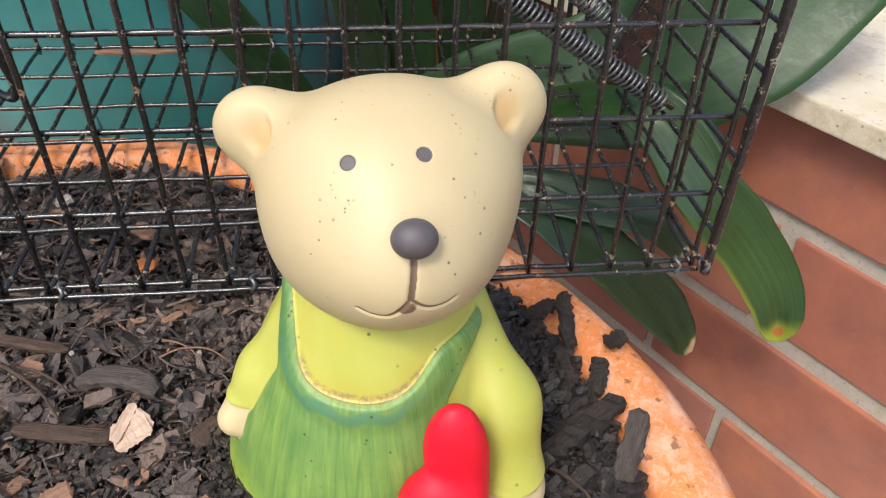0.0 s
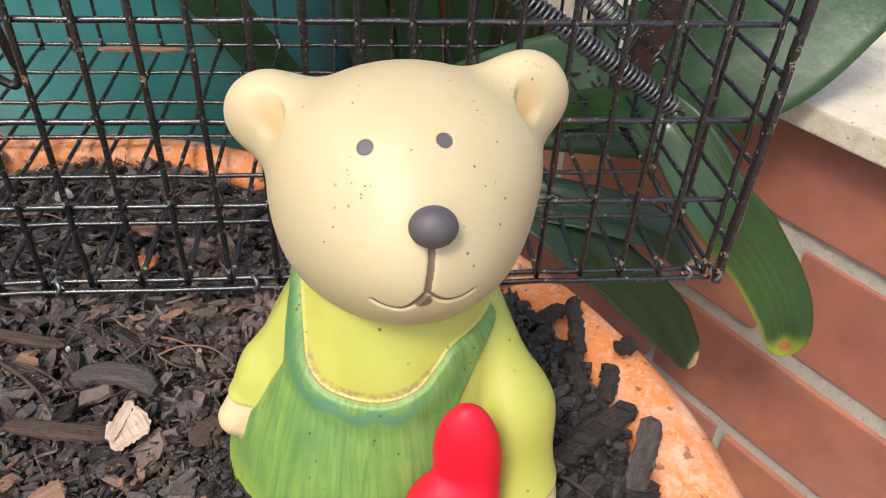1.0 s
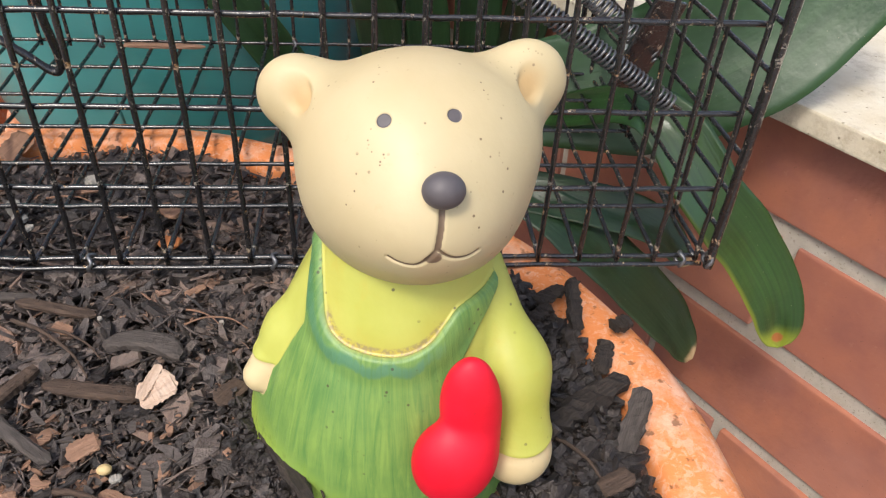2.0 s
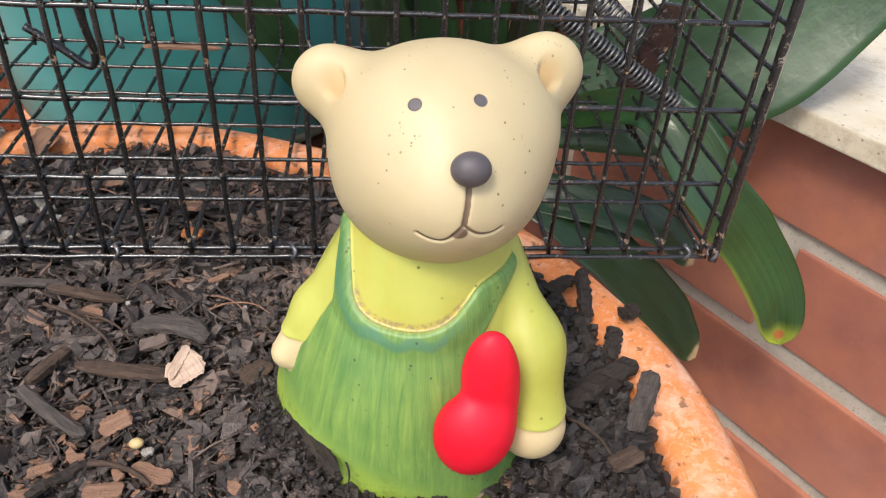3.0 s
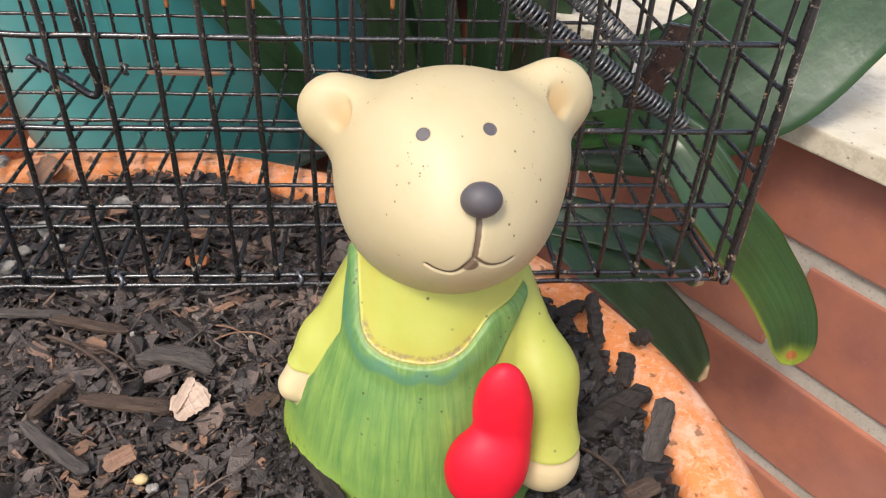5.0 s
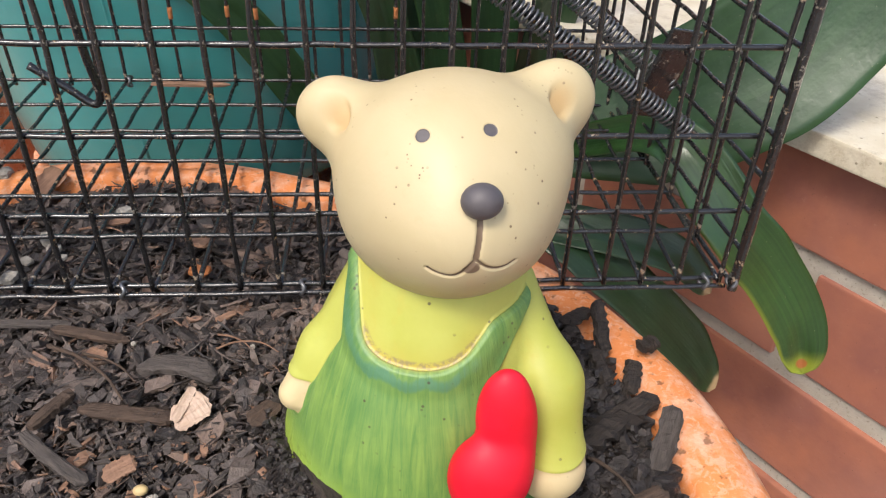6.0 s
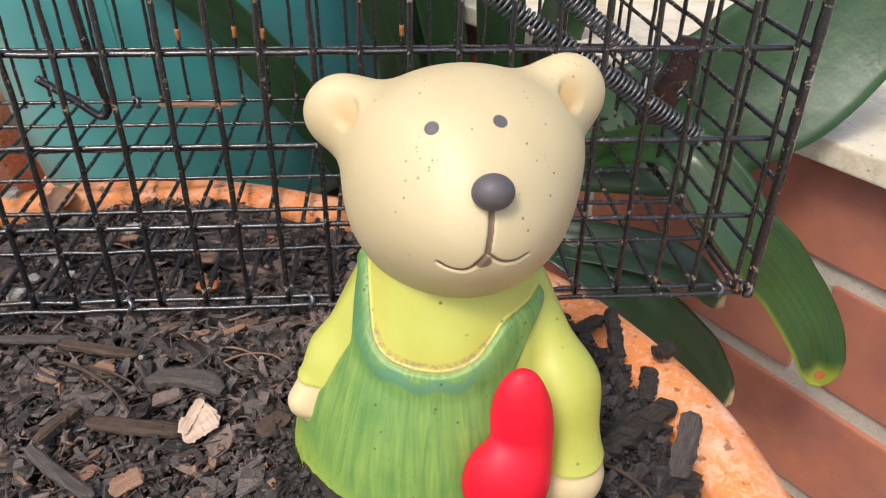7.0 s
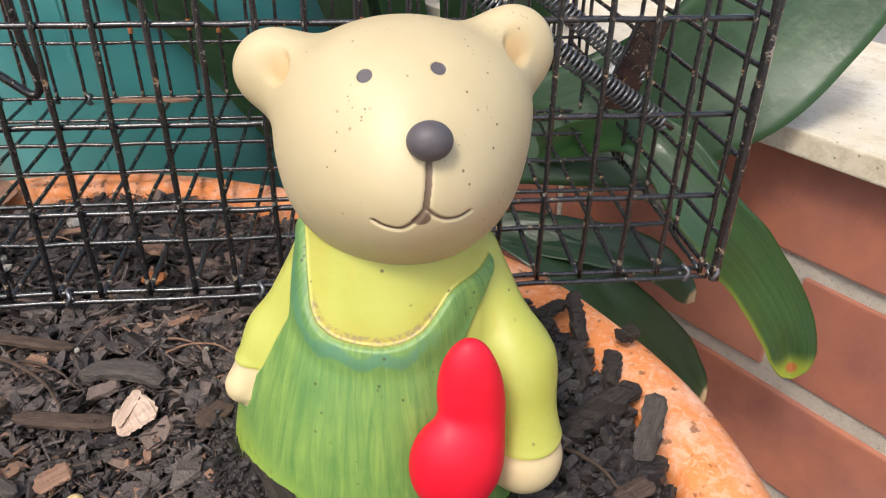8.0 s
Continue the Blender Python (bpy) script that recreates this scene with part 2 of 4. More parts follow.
def make_brick():
    k = Mat("smooth_red_brown_brick", 0.45, spec=0.45)
    rnd = k.rand()
    c = k.mix(rnd, (0.33, 0.128, 0.088), (0.46, 0.180, 0.100))
    c = k.mix(k.ramp(k.noise(14, 5, 0.6), [(0.35, 0), (0.65, 0.8)]), c, (0.25, 0.100, 0.080))
    c = k.mix(k.ramp(k.noise(5, 4, 0.6), [(0.42, 0), (0.64, 0.5)]), c, (0.43, 0.20, 0.145))
    c = k.mix(k.ramp(k.noise(90, 5, 0.7), [(0.62, 0), (0.75, 0.5)]), c, (0.46, 0.24, 0.16))
    c = k.mix(k.ramp(k.voronoi(120).outputs["Distance"], [(0.05, 0.4), (0.09, 0)]), c, (0.10, 0.05, 0.03))
    k.bump(k.noise(180, 5), 0.0006)
    k.bump(k.noise(22, 3), 0.0015)
    return k.done(c, k.ramp(k.noise(30, 4), [(0.3, 0.36), (0.7, 0.6)]))


def make_mortar():
    k = Mat("grey_cement_mortar", 0.9, spec=0.25)
    c = k.mix(k.noise(60, 6, 0.7), (0.34, 0.31, 0.25), (0.58, 0.54, 0.47))
    c = k.mix(k.ramp(k.noise(300, 3), [(0.6, 0), (0.7, 0.5)]), c, (0.12, 0.10, 0.08))
    k.bump(k.noise(320, 5, 0.7), 0.002)
    return k.done(c)


def make_cap():
    k = Mat("weathered_cream_paint", 0.7, spec=0.35)
    c = k.mix(k.ramp(k.noise(14, 5, 0.6), [(0.35, 0), (0.7, 1)]), (0.55, 0.48, 0.34), (0.68, 0.64, 0.53))
    c = k.mix(k.ramp(k.noise(45, 6, 0.75), [(0.50, 0), (0.68, 0.8)]), c, (0.40, 0.34, 0.24))
    c = k.mix(k.ramp(k.voronoi(85).outputs["Distance"], [(0.07, 0.8), (0.12, 0)]), c, (0.22, 0.18, 0.12))
    k.bump(k.noise(140, 5, 0.7), 0.0012)
    return k.done(c)


def make_teal():
    k = Mat("teal_plastic", 0.32, coat=0.9)
    c = k.mix(k.ramp(k.noise(5, 4), [(0.35, 0), (0.7, 1)]), (0.030, 0.235, 0.230), (0.055, 0.310, 0.300))
    c = k.mix(k.ramp(k.noise(40, 6, 0.7), [(0.55, 0), (0.75, 0.35)]), c, (0.10, 0.20, 0.17))
    k.bump(k.noise(120, 3), 0.0003)
    return k.done(c, k.ramp(k.noise(12, 4), [(0.3, 0.32), (0.7, 0.55)]))


def make_paving():
    k = Mat("grey_concrete_paving", 0.9)
    c = k.mix(k.noise(6, 7, 0.65), (0.16, 0.145, 0.13), (0.30, 0.28, 0.25))
    c = k.mix(k.ramp(k.noise(90, 4), [(0.6, 0), (0.7, 0.5)]), c, (0.10, 0.09, 0.08))
    k.bump(k.noise(90, 6), 0.004)
    return k.done(c)


CREAM, OUTFIT, RED, WIRE, STEEL = make_cream(), make_outfit(), make_red(), make_wire(), make_steel()
BARK, SOIL, BRICK, MORTAR, CAP, TEAL, PAVING = make_bark("composted_bark", 1.0), make_soil(), make_brick(), make_mortar(), make_cap(), make_teal(), make_paving()
BARK_BLACK = make_bark("black_bark", 0.34)
POT = terracotta("orange_terracotta", (0.72, 0.265, 0.090), (0.62, 0.195, 0.055), (0.72, 0.43, 0.29))
POT_OLD = terracotta("weathered_terracotta", (0.66, 0.28, 0.15), (0.56, 0.21, 0.10), (0.66, 0.46, 0.36))
LEAF = make_leaf("glossy_green_leaf", (0.012, 0.040, 0.009), (0.040, 0.105, 0.020), (0.30, 0.36, 0.03), (0.24, 0.30, 0.03), (0.34, 0.11, 0.03), spot=True, coat=0.3)
LEAF_DARK = make_leaf("dark_green_leaf", (0.010, 0.030, 0.012), (0.026, 0.062, 0.022), (0.03, 0.06, 0.02), (0.030, 0.060, 0.020), (0.42, 0.30, 0.16))
LEAF_BROAD = make_leaf("broad_glossy_leaf", (0.012, 0.040, 0.013), (0.030, 0.078, 0.024), (0.030, 0.075, 0.022), (0.03, 0.07, 0.02), (0.03, 0.07, 0.02), gloss=0.38, coat=0.06)
LEAF_MID = make_leaf("mid_green_leaf", (0.009, 0.032, 0.010), (0.024, 0.064, 0.018), (0.028, 0.070, 0.020), gloss=0.46)
PALE = wood_mat("pale_dry_leaf", (0.40, 0.28, 0.20), (0.54, 0.41, 0.32), 0.8, (1, 4, 1))
TAN = wood_mat("tan_bark_flake", (0.17, 0.092, 0.057), (0.29, 0.168, 0.107))
GREY_WOOD = wood_mat("grey_weathered_wood", (0.038, 0.031, 0.027), (0.105, 0.087, 0.075))
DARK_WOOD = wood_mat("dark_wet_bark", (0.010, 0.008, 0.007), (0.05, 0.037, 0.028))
BROWN_WOOD = wood_mat("brown_bark", (0.034, 0.022, 0.015), (0.100, 0.065, 0.045))
SEED = wood_mat("pale_yellow_seed_coat", (0.50, 0.36, 0.16), (0.62, 0.48, 0.24), 0.5, (1, 1, 1))
WHITE = wood_mat("chalky_white_grain", (0.20, 0.18, 0.15), (0.42, 0.39, 0.34), 0.8, (1, 1, 1))
RUST = wood_mat("orange_rust", (0.28, 0.09, 0.03), (0.45, 0.18, 0.06), 0.85, (1, 1, 1))


# ---------------------------------------------------------------- mesh helpers
def mesh_of(name, verts, faces, materials, smooth=True, slots=None):
    me = bpy.data.meshes.new(name)
    me.from_pydata([tuple(map(float, v)) for v in verts], [], faces)
    for m in materials if isinstance(materials, (list, tuple)) else [materials]:
        me.materials.append(m)
    if slots is not None:
        me.polygons.foreach_set("material_index", np.asarray(slots, dtype=np.int32))
    me.polygons.foreach_set("use_smooth", np.full(len(me.polygons), smooth))
    me.update()
    return me


def thing(name, label, category, group="", kind="", place=None, data=None):
    ob = tagged(new(name, data), label, category, group, kind)
    if place is not None:
        ob.matrix_world = place
    return ob


def part(name, data, parent, label="", place=None):
    ob = new(name, data)
    ob.parent = parent
    if place is not None:
        ob.matrix_local = place
    if label:
        ob["label"] = label
    return ob


def colour_layer(me, name, rgb):
    layer = me.color_attributes.new(name, "FLOAT_COLOR", "POINT")
    layer.data.foreach_set("color", np.c_[rgb, np.ones(len(rgb))].astype(np.float32).ravel())


def grid_faces(rows, cols, wrap=True, base=0):
    out = []
    for r in range(rows - 1):
        for c in range(cols if wrap else cols - 1):
            d = (c + 1) % cols
            out.append((base + r * cols + c, base + r * cols + d, base + (r + 1) * cols + d, base + (r + 1) * cols + c))
    return out


def lathe(profile, turns=96, shape=lambda a: 1.0, wob=0.0, seed=0):
    """Rings of (radius, z) swept round the z axis."""
    verts = []
    for r, z in profile:
        for k in range(turns):
            a = 2 * math.pi * k / turns
            p = Vector((math.cos(a), math.sin(a), 0))
            w = wob * noise.noise((p.x * 5 + seed, p.y * 5, z * 30))
            verts.append((p.x * (r * shape(a) + w), p.y * (r * shape(a) + w), z + 0.6 * wob * noise.noise((p.x * 7, p.y * 7 + seed, 3))))
    return verts, grid_faces(len(profile), turns)


def tube(points, radius, sides=8, lump=0.0, seed=0, ends=True):
    """A round bar along points; radius may be a function of the share along it."""
    pts = [Vector(p) for p in points]
    verts, up = [], Vector((0.13, 0.31, 0.94))
    for i, p in enumerate(pts):
        d = (pts[min(i + 1, len(pts) - 1)] - pts[max(i - 1, 0)]).normalized()
        s = d.cross(up)
        s = (s if s.length > 0.05 else d.cross(Vector((1, 0, 0)))).normalized()
        n = s.cross(d)
        up = n
        r = radius(i / (len(pts) - 1)) if callable(radius) else radius
        for k in range(sides):
            a = 2 * math.pi * k / sides
            q = p + (s * math.cos(a) + n * math.sin(a)) * r
            if lump:
                q += (q - p) * lump * noise.noise(q * 320 + Vector((seed, 0, 0)))
            verts.append(q)
    faces = grid_faces(len(pts), sides)
    if ends:
        faces.append(tuple(range(sides - 1, -1, -1)))
        faces.append(tuple(range((len(pts) - 1) * sides, len(pts) * sides)))
    return verts, faces


def straight(a, b, n):
    a, b = Vector(a), Vector(b)
    return [a.lerp(b, i / n) for i in range(n + 1)]


def smooth_path(points, n):
    """A Catmull-Rom curve through points."""
    p = [Vector(q) for q in points]
    p = [2 * p[0] - p[1], *p, 2 * p[-1] - p[-2]]
    out, m = [], len(p) - 3
    for i in range(n + 1):
        s = min(i / n * m, m - 1e-6)
        k, t = int(s), s - int(s)
        a, b, c, d = p[k:k + 4]
        out.append(0.5 * ((2 * b) + (c - a) * t + (2 * a - 5 * b + 4 * c - d) * t * t + (3 * b - a - 3 * c + d) * t ** 3))
    return out


def block_mesh(name, sx, sy, sz, mat, bevel=0.003, rough=0.0, seed=0):
    """A box with its origin at the middle, bevelled and a little uneven."""
    bm = bmesh.new()
    bmesh.ops.create_cube(bm, size=1.0, matrix=Matrix.Diagonal((sx, sy, sz, 1)))
    bmesh.ops.bevel(bm, geom=bm.edges[:], offset=bevel, segments=2, affect="EDGES", profile=0.6)
    for v in bm.verts:
        v.co += Vector([rough * noise.noise(v.co * 23 + Vector((seed, k * 7.1, 0))) for k in range(3)])
    me = bpy.data.meshes.new(name)
    bm.to_mesh(me)
    bm.free()
    me.materials.append(mat)
    return me


# ---------------------------------------------------------------- setting
GROUND_Z = -0.52
thing("ground", "grey concrete paving under the pots", "paving", kind="structure",
      data=mesh_of("ground", [(-60, -60, GROUND_Z), (60, -60, GROUND_Z), (60, 60, GROUND_Z), (-60, 60, GROUND_Z)], [(0, 1, 2, 3)], PAVING, False))

# the brick wall runs obliquely past the pot, under a cream coping
WALL_AT, WALL_TURN, COURSE, JOINT, BRICK_LONG, BRICK_DEEP = Vector((0.400, 0.528, 0)), -59.0, 0.132, 0.0205, 0.300, 0.11
WALL_TOP, FIRST_JOINT, OVERHANG = -0.003, -0.1035, 0.027
wall_pose = Matrix.Translation(WALL_AT) @ pose(0, 0, 0, 0, 0, WALL_TURN)
wall = thing("wall_east", "red-brown brick wall with pale grey mortar joints", "wall", kind="structure", place=wall_pose)
wall_len0, wall_len1 = -1.3, 1.6
part("mortar_core", block_mesh("mortar_core", wall_len1 - wall_len0, BRICK_DEEP - 0.004, WALL_TOP - GROUND_Z, MORTAR, 0.002), wall,
     place=pose((wall_len0 + wall_len1) / 2, BRICK_DEEP / 2 - 0.001, (WALL_TOP + GROUND_Z) / 2))
TOP_BRICK = WALL_TOP - 0.002 - FIRST_JOINT
top_meshes = [block_mesh("brick", BRICK_LONG - 0.014, BRICK_DEEP, TOP_BRICK, BRICK, 0.0022, 0.0014, s + 7) for s in range(3)]
brick_meshes = [block_mesh("brick", BRICK_LONG - 0.014, BRICK_DEEP, COURSE - JOINT, BRICK, 0.0022, 0.0014, s) for s in range(4)]
coping = thing("wall_coping", "weathered cream painted coping slab on the wall", "coping", kind="structure", place=wall_pose,
               data=block_mesh("wall_coping", wall_len1 - wall_len0, 0.30, 0.022, CAP, 0.0022, 0.0008))
coping.matrix_world = wall_pose @ pose((wall_len0 + wall_len1) / 2, 0.146 - OVERHANG, WALL_TOP + 0.0110)


def back_wall():
    """An added backdrop wall that closes the corner where only dark foliage shows behind the plants."""
    ob = thing("backdrop_wall", "brick wall added as a dark backdrop behind the plants", "wall", kind="structure", place=pose(-0.6, 1.35, 0))
    part("mortar_core", block_mesh("mortar_core", 2.4, 0.10, 1.3, MORTAR, 0.002), ob, place=pose(0, 0.055, 0.13))
    return ob


backdrop_wall = back_wall()

# ---------------------------------------------------------------- the orange pot
POT_AT, POT_R = Vector((-0.163, 0.222, 0)), 0.315
RIM_Z = 0.008


# the hand-thrown pot is out of round: its radius by the angle, smoothed
POT_OUT = np.interp(np.arange(360), (0, 7, 15, 23, 45, 67, 85, 100, 113, 135, 180, 270, 345, 353, 360), (1.071, 1.057, 1.033, 1.012, 0.955, 0.948, 0.990, 1.032, 1.042, 1.04, 1.02, 1.06, 1.098, 1.088, 1.071))
POT_OUT = np.array([np.mean(np.take(POT_OUT, range(k - 7, k + 8), mode="wrap")) for k in range(360)])


def pot_shape(a):
    d = math.degrees(a) % 360
    k = int(d) % 360
    return float(POT_OUT[k] + (POT_OUT[(k + 1) % 360] - POT_OUT[k]) * (d - int(d)))


def big_pot():
    ob = thing("flower_pot", "large orange terracotta pot with a thick worn rim", "flower pot", place=Matrix.Translation(POT_AT))
    r, z = POT_R, RIM_Z
    body = [(r - 0.040, z - 0.11), (r - 0.037, z - 0.058), (r - 0.004, z - 0.058), (r - 0.004, z - 0.062), (r - 0.016, z - 0.066), (r - 0.022, z - 0.10), (r - 0.06, z - 0.30), (r - 0.095, GROUND_Z + 0.004), (0.02, GROUND_Z + 0.004)]
    v, f = lathe(body, 180, pot_shape, 0.003, 2)
    part("pot_body", mesh_of("pot_body", v, f, POT), ob)
    rim = [(r - 0.037, z - 0.056), (r - 0.037, z - 0.02), (r - 0.036, z - 0.009), (r - 0.033, z - 0.003), (r - 0.026, z), (r - 0.014, z), (r - 0.006, z - 0.003),
           (r - 0.001, z - 0.008), (r, z - 0.016), (r, z - 0.050), (r - 0.003, z - 0.056), (r - 0.037, z - 0.056)]
    v, f = lathe(rim, 300, pot_shape, 0.0014, 2)
    part("rim", mesh_of("rim", v, f, POT), ob, "thick rounded rim with pale lime stains")
    return ob


big_pot()


def bed_z(x, y):
    """Height of the bark bed."""
    z = -0.002 + 0.010 * noise.noise((x * 11, y * 11, 0.3)) + 0.004 * noise.noise((x * 35, y * 35, 5))
    z += 0.016 * math.exp(-((x + 0.065) ** 2 + (y - 0.232) ** 2) / 0.0018)
    z += 0.012 * math.exp(-((x + 0.036) ** 2 + (y - 0.190) ** 2) / 0.0007)
    z -= 0.006 * math.exp(-((x - 0.13) ** 2 + (y - 0.22) ** 2) / 0.004)
    return z


def in_pot(x, y, margin=0.0):
    d = Vector((x, y, 0)) - POT_AT
    return d.length < (POT_R - 0.038) * pot_shape(math.atan2(d.y, d.x)) - margin


def soil_bed():
    verts, rings, turns = [], 70, 160
    for i in range(rings):
        for k in range(turns):
            a = 2 * math.pi * k / turns
            r = (POT_R - 0.035) * pot_shape(a) * (i / (rings - 1)) ** 0.7
            x, y = POT_AT.x + r * math.cos(a), POT_AT.y + r * math.sin(a)
            verts.append((x, y, bed_z(x, y) - 0.003))
    return thing("soil", "dark damp potting soil filling the pot", "soil", kind="stuff", data=mesh_of("soil", verts, grid_faces(rings, turns), SOIL))


soil_bed()


def chips(count, lo, hi, mat, where, name, thick=(0.16, 0.4), wide=(0.2, 0.6), lift=(0.0, 0.006), tilt=26, seed=0):
    """Many splintered chips in one mesh, strewn over the bed."""
    rng = np.random.default_rng(seed)
    verts, faces = [], []
    for _ in range(count):
        while True:
            x, y = where(rng)
            if in_pot(x, y, 0.002):
                break
        ln = lo * (hi / lo) ** (rng.random() ** 2.2)
        w, h = ln * rng.uniform(*wide), ln * rng.uniform(*thick) * 0.55
        h = min(h, 0.005)
        m = pose(x, y, bed_z(x, y) + rng.uniform(*lift), rng.normal(0, tilt), rng.normal(0, tilt), rng.uniform(0, 360))
        base, bend = len(verts), rng.normal(0, 0.12)
        for i in range(4):
            s = i / 3 - 0.5
            taper = 1 - rng.uniform(0.0, 0.75) * (abs(s) * 2) ** 2
            oy, oz = bend * ln * (4 * s * s - 0.5) + rng.normal(0, 0.05) * w, rng.normal(0, 0.10) * h
            for cy, cz in ((-0.5, -0.5), (0.5, -0.5), (0.5, 0.5), (-0.5, 0.5)):
                verts.append(m @ Vector((s * ln + rng.normal(0, 0.04) * ln, (cy * w + rng.normal(0, 0.07) * w) * taper + oy, (cz * h + rng.normal(0, 0.10) * h) * taper + oz)))
        for i in range(3):
            for k in range(4):
                a, b = base + i * 4 + k, base + i * 4 + (k + 1) % 4
                faces.append((a, b, b + 4, a + 4))
        faces += [(base + 3, base + 2, base + 1, base), (base + 12, base + 13, base + 14, base + 15)]
    return mesh_of(name, verts, faces, mat, False)


def near_bed(rng):
    return rng.uniform(-0.36, 0.17), rng.uniform(0.10, 0.56)


def tan_spot(rng):
    if rng.random() < 0.72:
        return rng.normal(-0.125, 0.035), rng.normal(0.195, 0.025)
    return near_bed(rng)


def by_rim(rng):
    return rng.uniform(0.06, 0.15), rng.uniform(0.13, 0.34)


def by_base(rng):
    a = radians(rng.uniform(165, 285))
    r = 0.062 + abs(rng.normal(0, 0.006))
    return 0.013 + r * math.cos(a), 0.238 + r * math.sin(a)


def whole_bed(rng):
    return rng.uniform(-0.50, 0.18), rng.uniform(-0.11, 0.56)


thing("bark_mulch", "dark brown composted bark chips strewn over the pot", "mulch", kind="stuff",
      data=chips(24000, 0.0016, 0.016, BARK, near_bed, "bark_mulch", wide=(0.12, 0.62), lift=(-0.001, 0.006), seed=3))
thing("bark_fibre", "thin brown bark fibres and rootlets among the chips", "mulch", kind="stuff",
      data=chips(4200, 0.006, 0.024, BARK, near_bed, "bark_fibre", wide=(0.025, 0.07), thick=(0.05, 0.10), lift=(0.002, 0.008), tilt=14, seed=8))
thing("black_bark", "black bark chips heaped beside the rim", "mulch", kind="stuff",
      data=chips(3400, 0.0022, 0.016, BARK_BLACK, by_rim, "black_bark", wide=(0.25, 0.6), thick=(0.3, 0.6), lift=(0.001, 0.012), tilt=34, seed=11))
thing("tan_bark_chips", "small tan and reddish bark crumbs on the mulch", "mulch", kind="stuff",
      data=chips(280, 0.0022, 0.010, TAN, tan_spot, "tan_bark_chips", wide=(0.3, 0.7), thick=(0.2, 0.4), lift=(0.003, 0.008), seed=21))
thing("grey_bark_chips", "small grey weathered wood crumbs on the mulch", "mulch", kind="stuff",
      data=chips(520, 0.0022, 0.014, GREY_WOOD, tan_spot, "grey_bark_chips", wide=(0.15, 0.6), thick=(0.2, 0.4), lift=(0.003, 0.008), seed=22))
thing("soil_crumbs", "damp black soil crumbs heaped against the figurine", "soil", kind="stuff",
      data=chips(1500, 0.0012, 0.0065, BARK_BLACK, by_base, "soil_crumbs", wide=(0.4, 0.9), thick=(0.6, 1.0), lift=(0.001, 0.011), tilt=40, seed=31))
thing("bark_litter", "broken bark covering the rest of the pot", "mulch", kind="stuff",
      data=chips(1500, 0.008, 0.030, BARK, whole_bed, "bark_litter", seed=5))


# ---------------------------------------------------------------- the wire cage
CAGE_X1, CAGE_Y0, CAGE_Z0, PITCH, ROW, CAGE_TILT = 0.205, 0.352, 0.010, 0.0246, 0.0492, 0.85
CAGE_Y1, CAGE_H, CAGE_COLS = 0.659, 0.30, 25
WIRE_R = 0.0016
wire_meshes = {}


def wire_mesh(length, r=WIRE_R):
    """One of three lumpy variants of a wire of this length, along +x."""
    key = (round(length, 3), r)
    if key not in wire_meshes:
        n = max(int(length / 0.008), 4)
        wire_meshes[key] = []
        for s in range(3):
            pts = [Vector((length * i / n, 0.0007 * noise.noise((i * 0.35, s * 9.0, 1)), 0.0007 * noise.noise((i * 0.35, s * 9.0, 7)))) for i in range(n + 1)]
            v, f = tube(pts, lambda t: r * (1 + 0.12 * noise.noise((t * length * 160, s * 5, 0))), 8, 0.16, s * 3)
            wire_meshes[key].append(mesh_of("wire", v, f, WIRE))
    return random.choice(wire_meshes[key])


def wire(a, b, parent, r=WIRE_R):
    a, b = Vector(a), Vector(b)
    turn = (b - a).to_track_quat("X", "Z").to_matrix().to_4x4()
    return part("wire", wire_mesh((b - a).length, r), parent, place=Matrix.Translation(a) @ turn)


